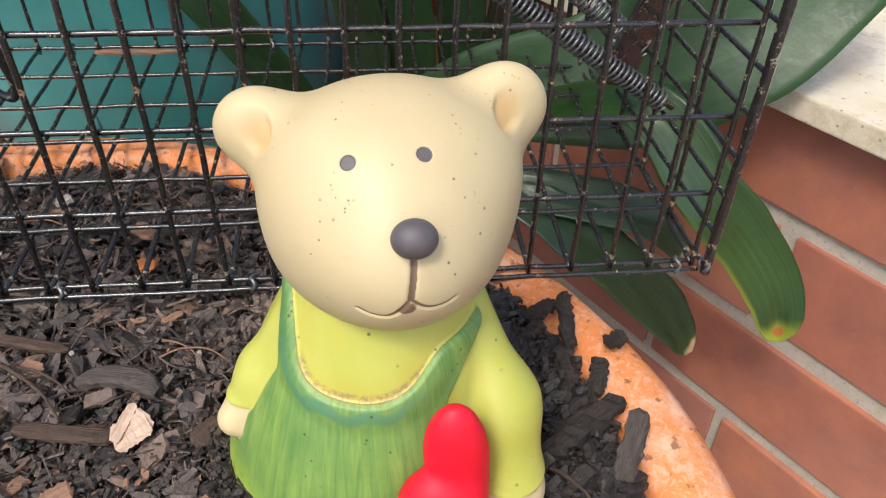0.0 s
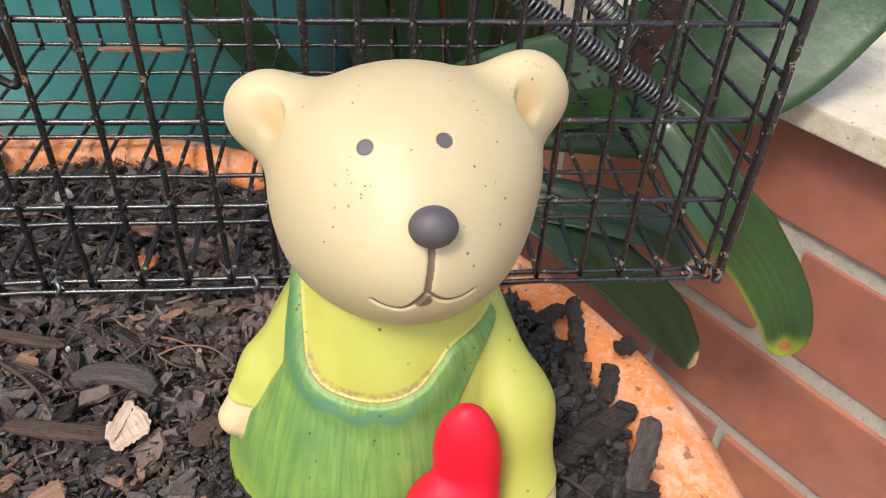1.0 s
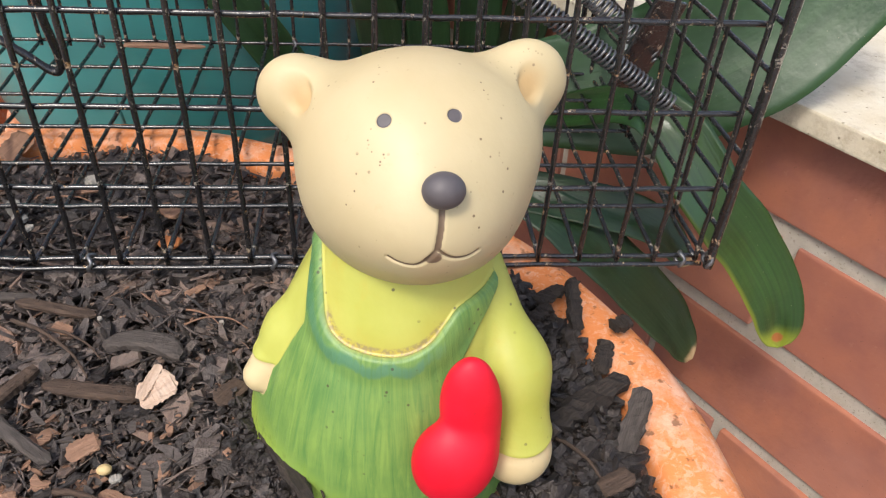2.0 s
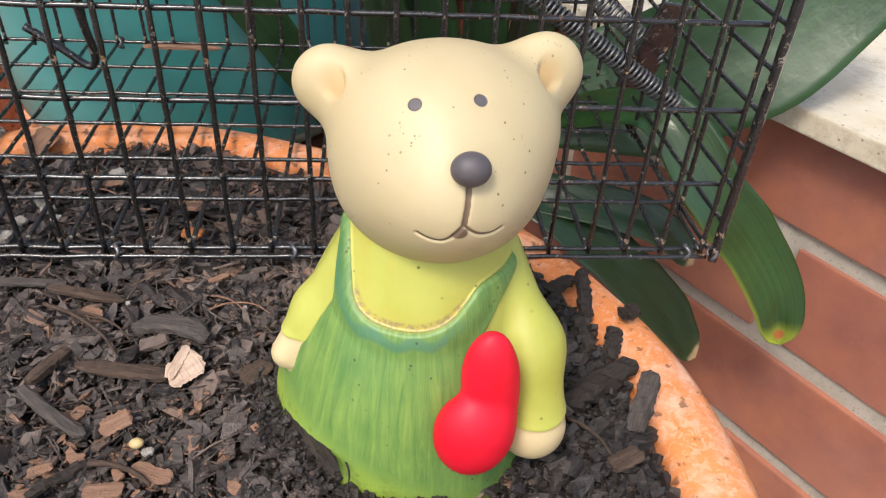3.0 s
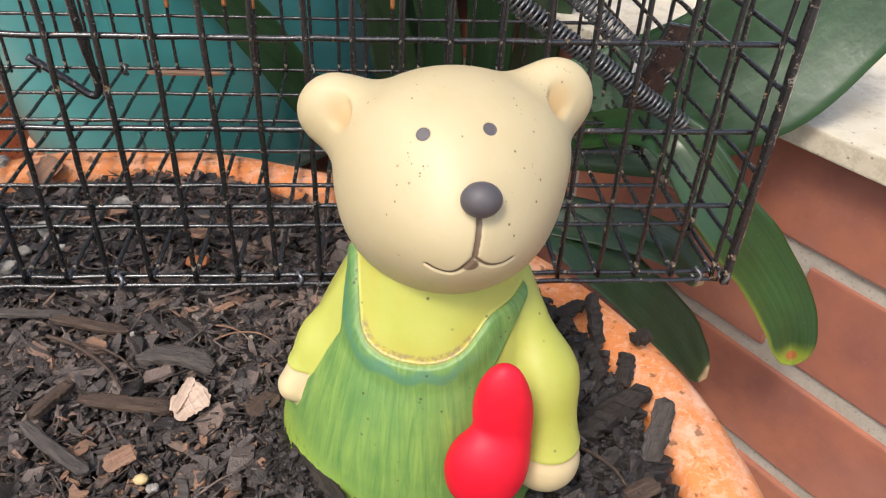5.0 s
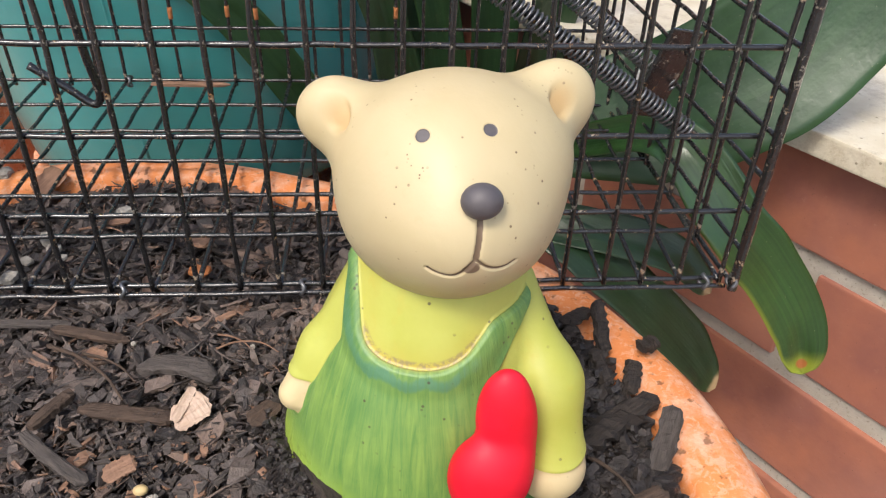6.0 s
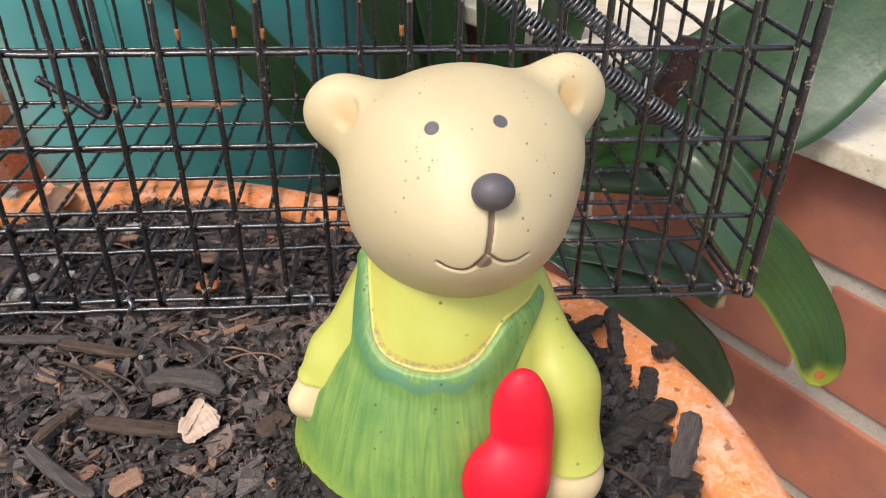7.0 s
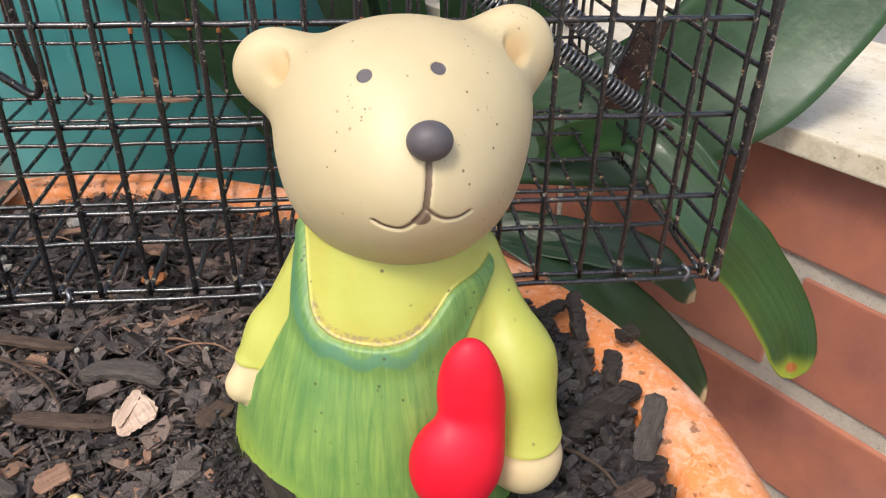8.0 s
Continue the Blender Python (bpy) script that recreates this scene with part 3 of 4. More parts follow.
def cage():
    ob = thing("wire_cage_trap", "black welded wire mesh trap with chipped coating on the bark", "cage trap")
    x0 = CAGE_X1 - PITCH * CAGE_COLS
    z1 = CAGE_Z0 + CAGE_H
    rows = [CAGE_Z0 + ROW * k for k in range(7)]
    front = part("front_panel", None, ob)
    for k in range(CAGE_COLS + 1):
        x = CAGE_X1 - PITCH * k + random.uniform(-0.0012, 0.0012)
        wire((x, CAGE_Y0, CAGE_Z0 - 0.002), (x + random.uniform(-0.001, 0.001), CAGE_Y0, z1), front)
    for z in rows:
        wire((x0, CAGE_Y0 + 0.0026, z), (CAGE_X1 + 0.002, CAGE_Y0 + 0.0026, z + random.uniform(-0.001, 0.001)), front)
    wire((x0, CAGE_Y0 - 0.003, CAGE_Z0 - 0.003), (CAGE_X1 + 0.004, CAGE_Y0 - 0.003, CAGE_Z0 - 0.003), front)
    floor_panel = part("floor_panel", None, ob)
    for k in range(CAGE_COLS + 1):
        x = CAGE_X1 - PITCH * k
        wire((x, CAGE_Y0, CAGE_Z0), (x, CAGE_Y1, CAGE_Z0 + 0.004), floor_panel)
    for k in range(1, 6):
        y = CAGE_Y0 + 0.0514 * k
        wire((x0, y, CAGE_Z0 + 0.003), (CAGE_X1, y, CAGE_Z0 + 0.003), floor_panel)
    back = part("back_panel", None, ob)
    for k in range(CAGE_COLS + 1):
        x = CAGE_X1 - PITCH * k
        wire((x, CAGE_Y1, CAGE_Z0), (x, CAGE_Y1, z1), back)
    for z in rows:
        wire((x0, CAGE_Y1 + 0.0026, z + 0.004), (CAGE_X1, CAGE_Y1 + 0.0026, z + 0.004), back)
    top = part("top_panel", None, ob)
    for k in range(0, CAGE_COLS + 1):
        x = CAGE_X1 - PITCH * k
        wire((x, CAGE_Y0, z1), (x, CAGE_Y1, z1), top)
    for k in range(7):
        wire((x0, CAGE_Y0 + 0.0514 * k, z1 + 0.003), (CAGE_X1, CAGE_Y0 + 0.0514 * k, z1 + 0.003), top)
    end = part("end_panel", None, ob)
    xe, ye, xb = CAGE_X1 + 0.008, CAGE_Y0 - 0.005, CAGE_X1 - 0.008
    wire((xe, ye, CAGE_Z0 - 0.004), (xe, ye, z1), end, 0.0030)
    wire((xb, CAGE_Y1, CAGE_Z0), (xb, CAGE_Y1, z1), end, 0.0026)
    for k in range(13):
        z = CAGE_Z0 + 0.0252 * k - 0.001
        wire((xe, ye, z), (xb, CAGE_Y1, z), end)
    for k in range(1, 6):
        s = k / 6
        wire((xe + (xb - xe) * s - 0.0026, ye + (CAGE_Y1 - ye) * s, CAGE_Z0), (xe + (xb - xe) * s - 0.0026, ye + (CAGE_Y1 - ye) * s, z1), end)
    return ob


trap = cage()
# it lies a little askew on the uneven bark
corner = Vector((CAGE_X1, CAGE_Y0, CAGE_Z0))
trap.matrix_world = Matrix.Translation(corner) @ pose(0, 0, 0, 0, CAGE_TILT, 0) @ Matrix.Translation(-corner)


# ---------------------------------------------------------------- the bear figurine
def ell(p, c, r):
    q = (p - np.array(c)) / np.array(r)
    k0 = np.linalg.norm(q, axis=-1)
    k1 = np.linalg.norm(q / np.array(r), axis=-1)
    return k0 * (k0 - 1.0) / np.maximum(k1, 1e-9)


def capsule(p, a, b, ra, rb):
    a, b = np.array(a), np.array(b)
    t = np.clip(((p - a) @ (b - a)) / ((b - a) @ (b - a)), 0, 1)
    return np.linalg.norm(p - a - t[..., None] * (b - a), axis=-1) - (ra + (rb - ra) * t)


def smin(a, b, k):
    h = np.clip(0.5 + 0.5 * (b - a) / k, 0, 1)
    return b + (a - b) * h - k * h * (1 - h)


def step(a, b, x):
    t = np.clip((x - a) / (b - a), 0, 1)
    return t * t * (3 - 2 * t)


def line_dist(p, pts):
    d = np.full(len(p), 9.0)
    for a, b in zip(pts[:-1], pts[1:]):
        d = np.minimum(d, capsule(p, a, b, 0.0, 0.0))
    return d


BEAR = Vector((0.026, 0.236, 0.0))
HEAD_C = np.array((0.000, -0.005, 0.153))
EYES = [np.array((-0.0124, -0.027, 0.1829)), np.array((0.0102, -0.027, 0.1843))]
NOSE_C, NOSE_R = np.array((0.0056, -0.0476, 0.1697)), np.array((0.0069, 0.0058, 0.0060))
EARS = (((-0.0428, 0.0126, 0.1726), (0.0150, 0.0106, 0.0147)), ((0.0393, 0.0135, 0.1766), (0.0156, 0.0090, 0.0163)))
EAR_HOLES = (np.array((-0.0422, 0.0015, 0.1785)), np.array((0.0398, 0.0035, 0.1815)))


def head_sdf(p):
    """Round skull, a low muzzle, a broad crown and two ears that flow into it."""
    d = ell(p, (-0.0009, -0.0028, 0.1463), (0.0431, 0.0371, 0.0411))
    d = smin(d, ell(p, (0.0015, -0.0224, 0.1504), (0.0281, 0.0296, 0.0255)), 0.016)
    d = smin(d, ell(p, (0.0015, 0.0003, 0.1660), (0.0403, 0.0301, 0.0237)), 0.018)
    for c, r in EARS:
        d = smin(d, ell(p, c, r), 0.012)
    return d


def inward(sdf, start, way, far, steps=46):
    t = np.zeros(len(way))
    for _ in range(steps):
        p = start + way * t[:, None]
        t = np.minimum(t + 0.8 * sdf(p), far)
    return start + way * t[:, None]


def figurine():
    # head
    rows, cols = 380, 640
    th = np.linspace(0.002, math.pi - 0.25, rows)
    ph = np.linspace(0, 2 * math.pi, cols, endpoint=False) + math.pi / 2
    T, P = np.meshgrid(th, ph, indexing="ij")
    out = np.stack([np.sin(T) * np.cos(P), np.sin(T) * np.sin(P), np.cos(T)], -1).reshape(-1, 3)
    hv = inward(head_sdf, HEAD_C + out * 0.085, -out, 0.085, 60)
    face = (hv[:, 1] < -0.005).astype(float)
    seats = [hv[np.argmin(np.linalg.norm((hv - e) * (1, 0, 1), axis=1) + 9 * (1 - face))] for e in EYES]
    eye = np.minimum(*[np.linalg.norm(hv - e, axis=1) for e in seats])
    eye_mask = step(0.0027, 0.0022, eye)
    mouth = [(0.0054, 0, 0.1640), (0.0050, 0, 0.1574), (0.0040, 0, 0.1502)]
    left = smooth_path([(0.0039, 0, 0.1502), (0.0001, 0, 0.1452), (-0.0036, 0, 0.1427), (-0.0085, 0, 0.1433), (-0.0118, 0, 0.1450)], 14)
    right = smooth_path([(0.0040, 0, 0.1502), (0.0068, 0, 0.1472), (0.0100, 0, 0.1452), (0.0142, 0, 0.1446), (0.0178, 0, 0.1457)], 14)
    flat = hv * (1, 0, 1)
    drop = [[(x, 0, z) for x, y, z in q] for q in (mouth, left, right)]
    dm = line_dist(flat, drop[0])
    ds = np.minimum(line_dist(flat, drop[1]), line_dist(flat, drop[2]))
    lip = step(0.0034, 0.0018, np.linalg.norm((flat - (0.0024, 0, 0.1468)) * (0.8, 1, 1), axis=1)) * step(0.0004, -0.0008, flat[:, 2] - 0.1500 + 0.75 * np.abs(flat[:, 0] - 0.0036))
    mouth_mask = np.maximum(step(0.0013, 0.0008, dm), np.maximum(0.8 * step(0.0008, 0.0003, ds), 0.8 * lip * step(0.0, 0.0012, flat[:, 2] - 0.1434))) * face
    ear_mask = np.maximum(*[step(1.35, 0.35, np.linalg.norm((hv - c) / (0.0056, 0.012, 0.0062), axis=1)) for c in EAR_HOLES]) * (hv[:, 1] < 0.012)
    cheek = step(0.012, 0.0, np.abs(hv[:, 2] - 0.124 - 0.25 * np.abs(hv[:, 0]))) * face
    depth = 0.0028 * step(0.0, 1.0, ear_mask) + 0.0006 * eye_mask + 0.0008 * np.maximum(step(0.0017, 0.0004, dm), step(0.0012, 0.0002, ds)) * face
    hv = hv - out * depth[:, None]
    hf = grid_faces(rows, cols)
    hc = np.stack([eye_mask, mouth_mask, ear_mask], -1)
    # nose button
    nr, nc = 28, 48
    nt, npn = np.meshgrid(np.linspace(0.0004, math.pi - 0.0004, nr), np.linspace(0, 2 * math.pi, nc, endpoint=False), indexing="ij")
    nv = NOSE_C + NOSE_R * np.stack([np.sin(nt) * np.cos(npn), np.cos(nt), np.sin(nt) * np.sin(npn)], -1).reshape(-1, 3)
    ncol = np.tile((1.0, 0.0, 0.0), (len(nv), 1))

    # body
    def torso(p):
        zz = p[:, 2]
        r = np.polyval(np.polyfit((-0.03, 0.0, 0.03, 0.06, 0.09, 0.11, 0.14), (0.066, 0.0633, 0.0610, 0.0539, 0.0451, 0.0355, 0.024), 4), zz)
        q = p - np.stack([-0.0049 - 0.0080 * np.clip(1 - zz / 0.105, 0, 1.2), 0 * zz + 0.002, 0 * zz], -1)
        return (np.sqrt((q[:, 0] / 1.03) ** 2 + (q[:, 1] / 0.97) ** 2) - r) * 0.93

    def arm_l(p):
        return smin(capsule(p, (-0.0342, -0.0012, 0.1067), (-0.0518, -0.0049, 0.0727), 0.0069, 0.0108), capsule(p, (-0.0518, -0.0049, 0.0727), (-0.0672, -0.0128, 0.0537), 0.0108, 0.0078), 0.008)

    def arm_r(p):
        return smin(capsule(p, (0.0264, -0.0059, 0.1060), (0.0387, -0.0244, 0.0672), 0.0085, 0.0136), capsule(p, (0.0387, -0.0244, 0.0672), (0.0423, -0.0401, 0.0325), 0.0136, 0.0157), 0.014)

    def body_sdf(p):
        return smin(smin(torso(p), arm_l(p), 0.004), arm_r(p), 0.004)

    rows2, cols2 = 330, 640
    Z, A = np.meshgrid(np.linspace(-0.03, 0.135, rows2), np.linspace(0, 2 * math.pi, cols2, endpoint=False) + math.pi / 2, indexing="ij")
    ring = np.stack([np.cos(A), np.sin(A), 0 * A], -1).reshape(-1, 3)
    start = np.stack([0 * A, 0 * A, Z], -1).reshape(-1, 3) + ring * 0.11
    bv = inward(body_sdf, start, -ring, 0.105)
    dt, dl, dr = torso(bv), arm_l(bv), arm_r(bv)
    x, y, z = bv.T
    is_arm = step(-0.0006, 0.0006, dt - np.minimum(dl, dr))
    # the neckline: a round scoop that climbs steeply on one side and slants on the other
    scoop = smooth_path([(-0.0362, 0, 0.130), (-0.0357, 0, 0.108), (-0.0345, 0, 0.0972), (-0.0290, 0, 0.0926), (-0.0200, 0, 0.0911), (-0.0110, 0, 0.0909), (-0.0030, 0, 0.0922), (0.0040, 0, 0.0957), (0.0095, 0, 0.1015), (0.0150, 0, 0.1064), (0.0270, 0, 0.1090), (0.0330, 0, 0.116)], 60)
    low = np.interp(x, [q.x for q in scoop], [q.z for q in scoop], left=0.2, right=0.2)
    front = (y < 0.01).astype(float)
    dn = line_dist(bv * (1, 0, 1), [(q.x, 0, q.z) for q in scoop]) * np.where(z > low, -1, 1)
    neck = step(0.0004, -0.0004, dn) * front
    edge_l = np.interp(z, (0.060, 0.0683, 0.0817, 0.0919, 0.096, 0.1068, 0.1155), (-0.062, -0.0563, -0.0495, -0.0438, -0.0425, -0.0406, -0.0389))
    edge_r = np.interp(z, (0.060, 0.075, 0.0862, 0.0917, 0.0993, 0.109), (0.08, 0.0166, 0.0166, 0.0201, 0.0253, 0.0310))
    strap = step(-0.0005, 0.0005, x - edge_l) * step(0.0005, -0.0005, x - edge_r)
    strap = np.where(z < 0.062, 1.0, strap) * np.where(y > 0.0, (z < 0.085), 1.0)
    green = (1 - neck) * strap * (1 - is_arm)
    hem_band = step(0.0130, 0.0035, dn) * step(-0.0006, 0.0014, dn) * green * front
    hem = step(0.0048, 0.0010, np.abs(dn - 0.0048 + 0.0012 * np.sin(x * 420))) * green * front * step(0.020, -0.004, x)
    groove = step(-0.0034, -0.0006, dn) * neck * step(0.106, 0.094, z) + 0.35 * step(-0.011, -0.002, dn) * neck
    paw = np.maximum(step(0.0662, 0.0646, z) * (dl < dr) * step(-0.052, -0.056, x), step(0.0430, 0.0412, z) * (dr < dl)) * is_arm
    cuff = np.maximum(step(0.0030, 0.0, np.abs(z - 0.0660)) * (dl < dr) * step(-0.052, -0.056, x), step(0.0030, 0.0, np.abs(z - 0.0425)) * (dr < dl)) * is_arm
    bv = bv + ring * (0.0012 * green + 0.0015 * hem_band + 0.0004 * cuff - 0.0009 * paw)[:, None]
    bc = np.stack([green, paw, hem], -1)
    # heart
    def heart_sdf(p):
        d = smin(ell(p, (0.0178, -0.0531, 0.0779), (0.0111, 0.0084, 0.0231)), ell(p, (0.0126, -0.0580, 0.0488), (0.0165, 0.0125, 0.0218)), 0.0045)
        return smin(d, ell(p, (0.0222, -0.0525, 0.0590), (0.0088, 0.0094, 0.0280)), 0.006)

    hr, hcn = 120, 160
    tt, pp = np.meshgrid(np.linspace(0.0004, math.pi - 0.0004, hr), np.linspace(0, 2 * math.pi, hcn, endpoint=False), indexing="ij")
    ho = np.stack([np.sin(tt) * np.cos(pp), np.sin(tt) * np.sin(pp), np.cos(tt)], -1).reshape(-1, 3)
    hc0 = np.array((0.0170, -0.0555, 0.064))
    tv = inward(heart_sdf, hc0 + ho * 0.05, -ho, 0.05)
    verts = np.concatenate([hv, nv, bv, tv])
    n0, n1, n2 = len(hv), len(hv) + len(nv), len(hv) + len(nv) + len(bv)
    faces = hf + grid_faces(nr, nc, True, n0) + grid_faces(rows2, cols2, True, n1) + grid_faces(hr, hcn, True, n2)
    slots = [0] * (len(hf) + (nr - 1) * nc) + [1] * ((rows2 - 1) * cols2) + [2] * ((hr - 1) * hcn)
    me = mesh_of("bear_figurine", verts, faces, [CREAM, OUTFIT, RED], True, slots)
    colour_layer(me, "paint", np.concatenate([hc, ncol, bc, np.zeros((len(tv), 3))]))
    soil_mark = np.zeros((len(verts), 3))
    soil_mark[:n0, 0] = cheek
    soil_mark[n1:n2, 0] = groove
    soil_mark[n1:n2, 1] = step(0.0, 0.010, 0.5 * np.abs(x) - 0.012 + 0.3 * (z - 0.09)) * hem_band
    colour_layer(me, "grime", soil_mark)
    return thing("bear_figurine", "glazed ceramic bear in green dungarees holding a red heart", "figurine", place=Matrix.Translation(BEAR), data=me)


figurine()


# ---------------------------------------------------------------- plants
def leaf_mesh(name, spine, width, mat, up=(0, -0.6, 0.8), fold=0.12, curl=0.0, n=44, cols=15, thick=0.0009, seed=0, blunt=0.5):
    """A strap leaf along a smooth spine; up leans the blade's upper face."""
    pts = smooth_path(spine, n)
    top, low, uv = [], [], []
    for i, p in enumerate(pts):
        s = i / n
        d = (pts[min(i + 1, n)] - pts[max(i - 1, 0)]).normalized()
        side = d.cross(Vector(up)).normalized()
        nor = side.cross(d).normalized()
        w = width * min(1.0, 0.45 + 1.6 * s) * (max(1 - max((s - 0.55) / 0.45, 0) ** 2.6, 0.0)) ** blunt
        w = max(w, 0.0006)
        for c in range(cols):
            a = c / (cols - 1) * 2 - 1
            q = p + side * (a * w / 2) + nor * (fold * w * abs(a) ** 1.4 - curl * w * a * a)
            q += nor * 0.0035 * noise.noise((s * 6 + seed, a * 1.5, seed * 0.7)) + side * 0.0025 * a * noise.noise((s * 9, seed, 4))
            top.append(q)
            low.append(q - nor * thick * (1.6 - abs(a)))
            uv.append((s, (a + 1) / 2, 0))
    m = len(top)
    faces = grid_faces(n + 1, cols, False) + [tuple(reversed(f)) for f in grid_faces(n + 1, cols, False, m)]
    for i in range(n):
        faces.append((i * cols, (i + 1) * cols, m + (i + 1) * cols, m + i * cols))
        j = i * cols + cols - 1
        faces.append((j, m + j, m + j + cols, j + cols))
    me = mesh_of(name, top + low, faces, mat)
    colour_layer(me, "leaf", np.array(uv + uv))
    return me


plant = thing("strap_leaf_plant", "broad glossy green strap-leaved plant spilling over the wall", "plant")
part("leaf", leaf_mesh("leaf", [(0.16, 0.60, -0.02), (0.215, 0.50, 0.035), (0.258, 0.452, -0.012), (0.303, 0.446, -0.064), (0.334, 0.440, -0.112), (0.350, 0.436, -0.160)], 0.049, LEAF, (-0.3, -0.8, 0.55), 0.10, seed=1, blunt=0.42), plant, "arching green leaf with a yellow edge and a browned tip")
part("leaf", leaf_mesh("leaf", [(0.10, 0.64, -0.10), (0.17, 0.58, -0.115), (0.235, 0.555, -0.160), (0.295, 0.54, -0.220), (0.332, 0.530, -0.270)], 0.058, LEAF_DARK, (0.3, -0.7, 0.6), 0.08, seed=2), plant, "dark green leaf with a torn dry tip")
part("leaf", leaf_mesh("leaf", [(0.02, 0.68, -0.10), (0.11, 0.64, -0.030), (0.194, 0.60, 0.002), (0.240, 0.59, 0.014), (0.274, 0.57, 0.040), (0.314, 0.56, 0.074), (0.350, 0.56, 0.112), (0.380, 0.56, 0.160), (0.400, 0.56, 0.215)], 0.126, LEAF_BROAD, (-0.2, -0.8, 0.5), 0.08, seed=3), plant)
part("leaf", leaf_mesh("leaf", [(0.02, 0.66, -0.12), (0.12, 0.61, -0.105), (0.20, 0.585, -0.108), (0.27, 0.57, -0.125), (0.31, 0.55, -0.16)], 0.045, LEAF_DARK, (0.0, -0.6, 0.8), 0.10, seed=4), plant)

clump = thing("strap_leaf_clump", "upright dark green strap leaves growing behind the cage", "plant")
def strap(i, spine, width):
    part("leaf", leaf_mesh("leaf", spine, width, LEAF_MID if i in (0, 2, 3) else LEAF_DARK, (0.1, -0.95, 0.3), 0.15, seed=10 + i), clump)


strap(0, [(-0.01, 0.76, -0.30), (-0.045, 0.72, -0.10), (-0.090, 0.695, 0.0), (-0.155, 0.685, 0.092), (-0.25, 0.672, 0.17)], 0.042)
strap(1, [(0.03, 0.82, -0.30), (0.022, 0.79, -0.1), (0.0, 0.77, 0.04), (-0.04, 0.75, 0.16), (-0.10, 0.72, 0.26)], 0.046)
strap(2, [(0.06, 0.82, -0.30), (0.068, 0.79, -0.1), (0.055, 0.77, 0.04), (0.02, 0.75, 0.18), (-0.02, 0.70, 0.30)], 0.046)
strap(3, [(0.10, 0.84, -0.30), (0.115, 0.81, -0.1), (0.115, 0.79, 0.05), (0.10, 0.77, 0.20), (0.08, 0.72, 0.30)], 0.052)
strap(4, [(0.14, 0.86, -0.30), (0.165, 0.84, -0.1), (0.19, 0.82, 0.05), (0.22, 0.80, 0.16), (0.27, 0.76, 0.22)], 0.055)
strap(5, [(0.00, 0.92, -0.30), (0.03, 0.93, -0.1), (0.05, 0.94, 0.10), (0.06, 0.96, 0.25), (0.06, 1.0, 0.36)], 0.060)
strap(6, [(-0.04, 0.95, -0.30), (-0.05, 0.96, -0.1), (-0.08, 0.98, 0.10), (-0.12, 1.0, 0.25), (-0.2, 1.02, 0.34)], 0.060)


# ---------------------------------------------------------------- the other pots
def teal_pot():
    ob = thing("plastic_pot", "large teal plastic plant pot standing behind the cage", "plant pot", place=pose(-0.232, 0.935, 0))
    body = [(0.02, -0.168), (0.178, -0.168), (0.183, -0.164), (0.188, -0.152), (0.204, -0.150), (0.213, -0.145), (0.221, -0.126), (0.235, -0.04), (0.247, 0.08), (0.258, 0.20), (0.253, 0.20), (0.236, 0.03), (0.01, 0.03)]
    v, f = lathe(body, 96)
    part("pot_body", mesh_of("pot_body", v, f, TEAL), ob)
    rim = [(0.258, 0.196), (0.270, 0.198), (0.272, 0.204), (0.270, 0.25), (0.264, 0.255), (0.254, 0.25), (0.253, 0.196), (0.258, 0.196)]
    v, f = lathe(rim, 96)
    part("rim", mesh_of("rim", v, f, TEAL), ob)
    for a in (-95,):
        d = radians(a)
        v, f = tube(straight((0.2255 * math.cos(d), 0.2255 * math.sin(d), -0.10), (0.2550 * math.cos(d), 0.2550 * math.sin(d), 0.17), 8), 0.0025)
        part("rib", mesh_of("rib", v, f, TEAL), ob)
    return ob


teal_pot()


def clay_pot(x, y, r, top, label):
    ob = thing("clay_pot", label, "flower pot", place=pose(x, y, 0))
    body = [(0.02, GROUND_Z + 0.004), (r * 0.90, GROUND_Z + 0.004), (r * 0.965, top - 0.09), (r * 0.88, top - 0.06), (0.01, top - 0.05)]
    v, f = lathe(body, 96, wob=0.003)
    part("pot_body", mesh_of("pot_body", v, f, POT_OLD), ob)
    rim = [(r * 0.90, top - 0.085), (r * 0.985, top - 0.08), (r, top - 0.07), (r, top - 0.008), (r * 0.985, top), (r * 0.93, top), (r * 0.90, top - 0.01), (r * 0.90, top - 0.085)]
    v, f = lathe(rim, 96, wob=0.004, seed=4)
    part("rim", mesh_of("rim", v, f, POT_OLD), ob)
    return ob


clay_pot(-0.745, 1.060, 0.255, 0.16, "weathered terracotta pot beside the teal pot")
clay_pot(-0.232, 0.935, 0.235, -0.170, "upturned terracotta pot under the teal pot")


# ---------------------------------------------------------------- fittings of the cage
def coil(a, b, r, turns, wire_r, parent, name="spring"):
    a, b = Vector(a), Vector(b)
    d = (b - a).normalized()
    s = d.cross(Vector((0, 0, 1))).normalized()
    n = s.cross(d)
    pts = []
    for i in range(turns * 10 + 1):
        q = 2 * math.pi * i / 10
        pts.append(a.lerp(b, i / (turns * 10)) + (s * math.cos(q) + n * math.sin(q)) * r)
    v, f = tube(pts, wire_r, 5)
    return part(name, mesh_of(name, v, f, STEEL), parent, "tightly wound dark steel coil spring")


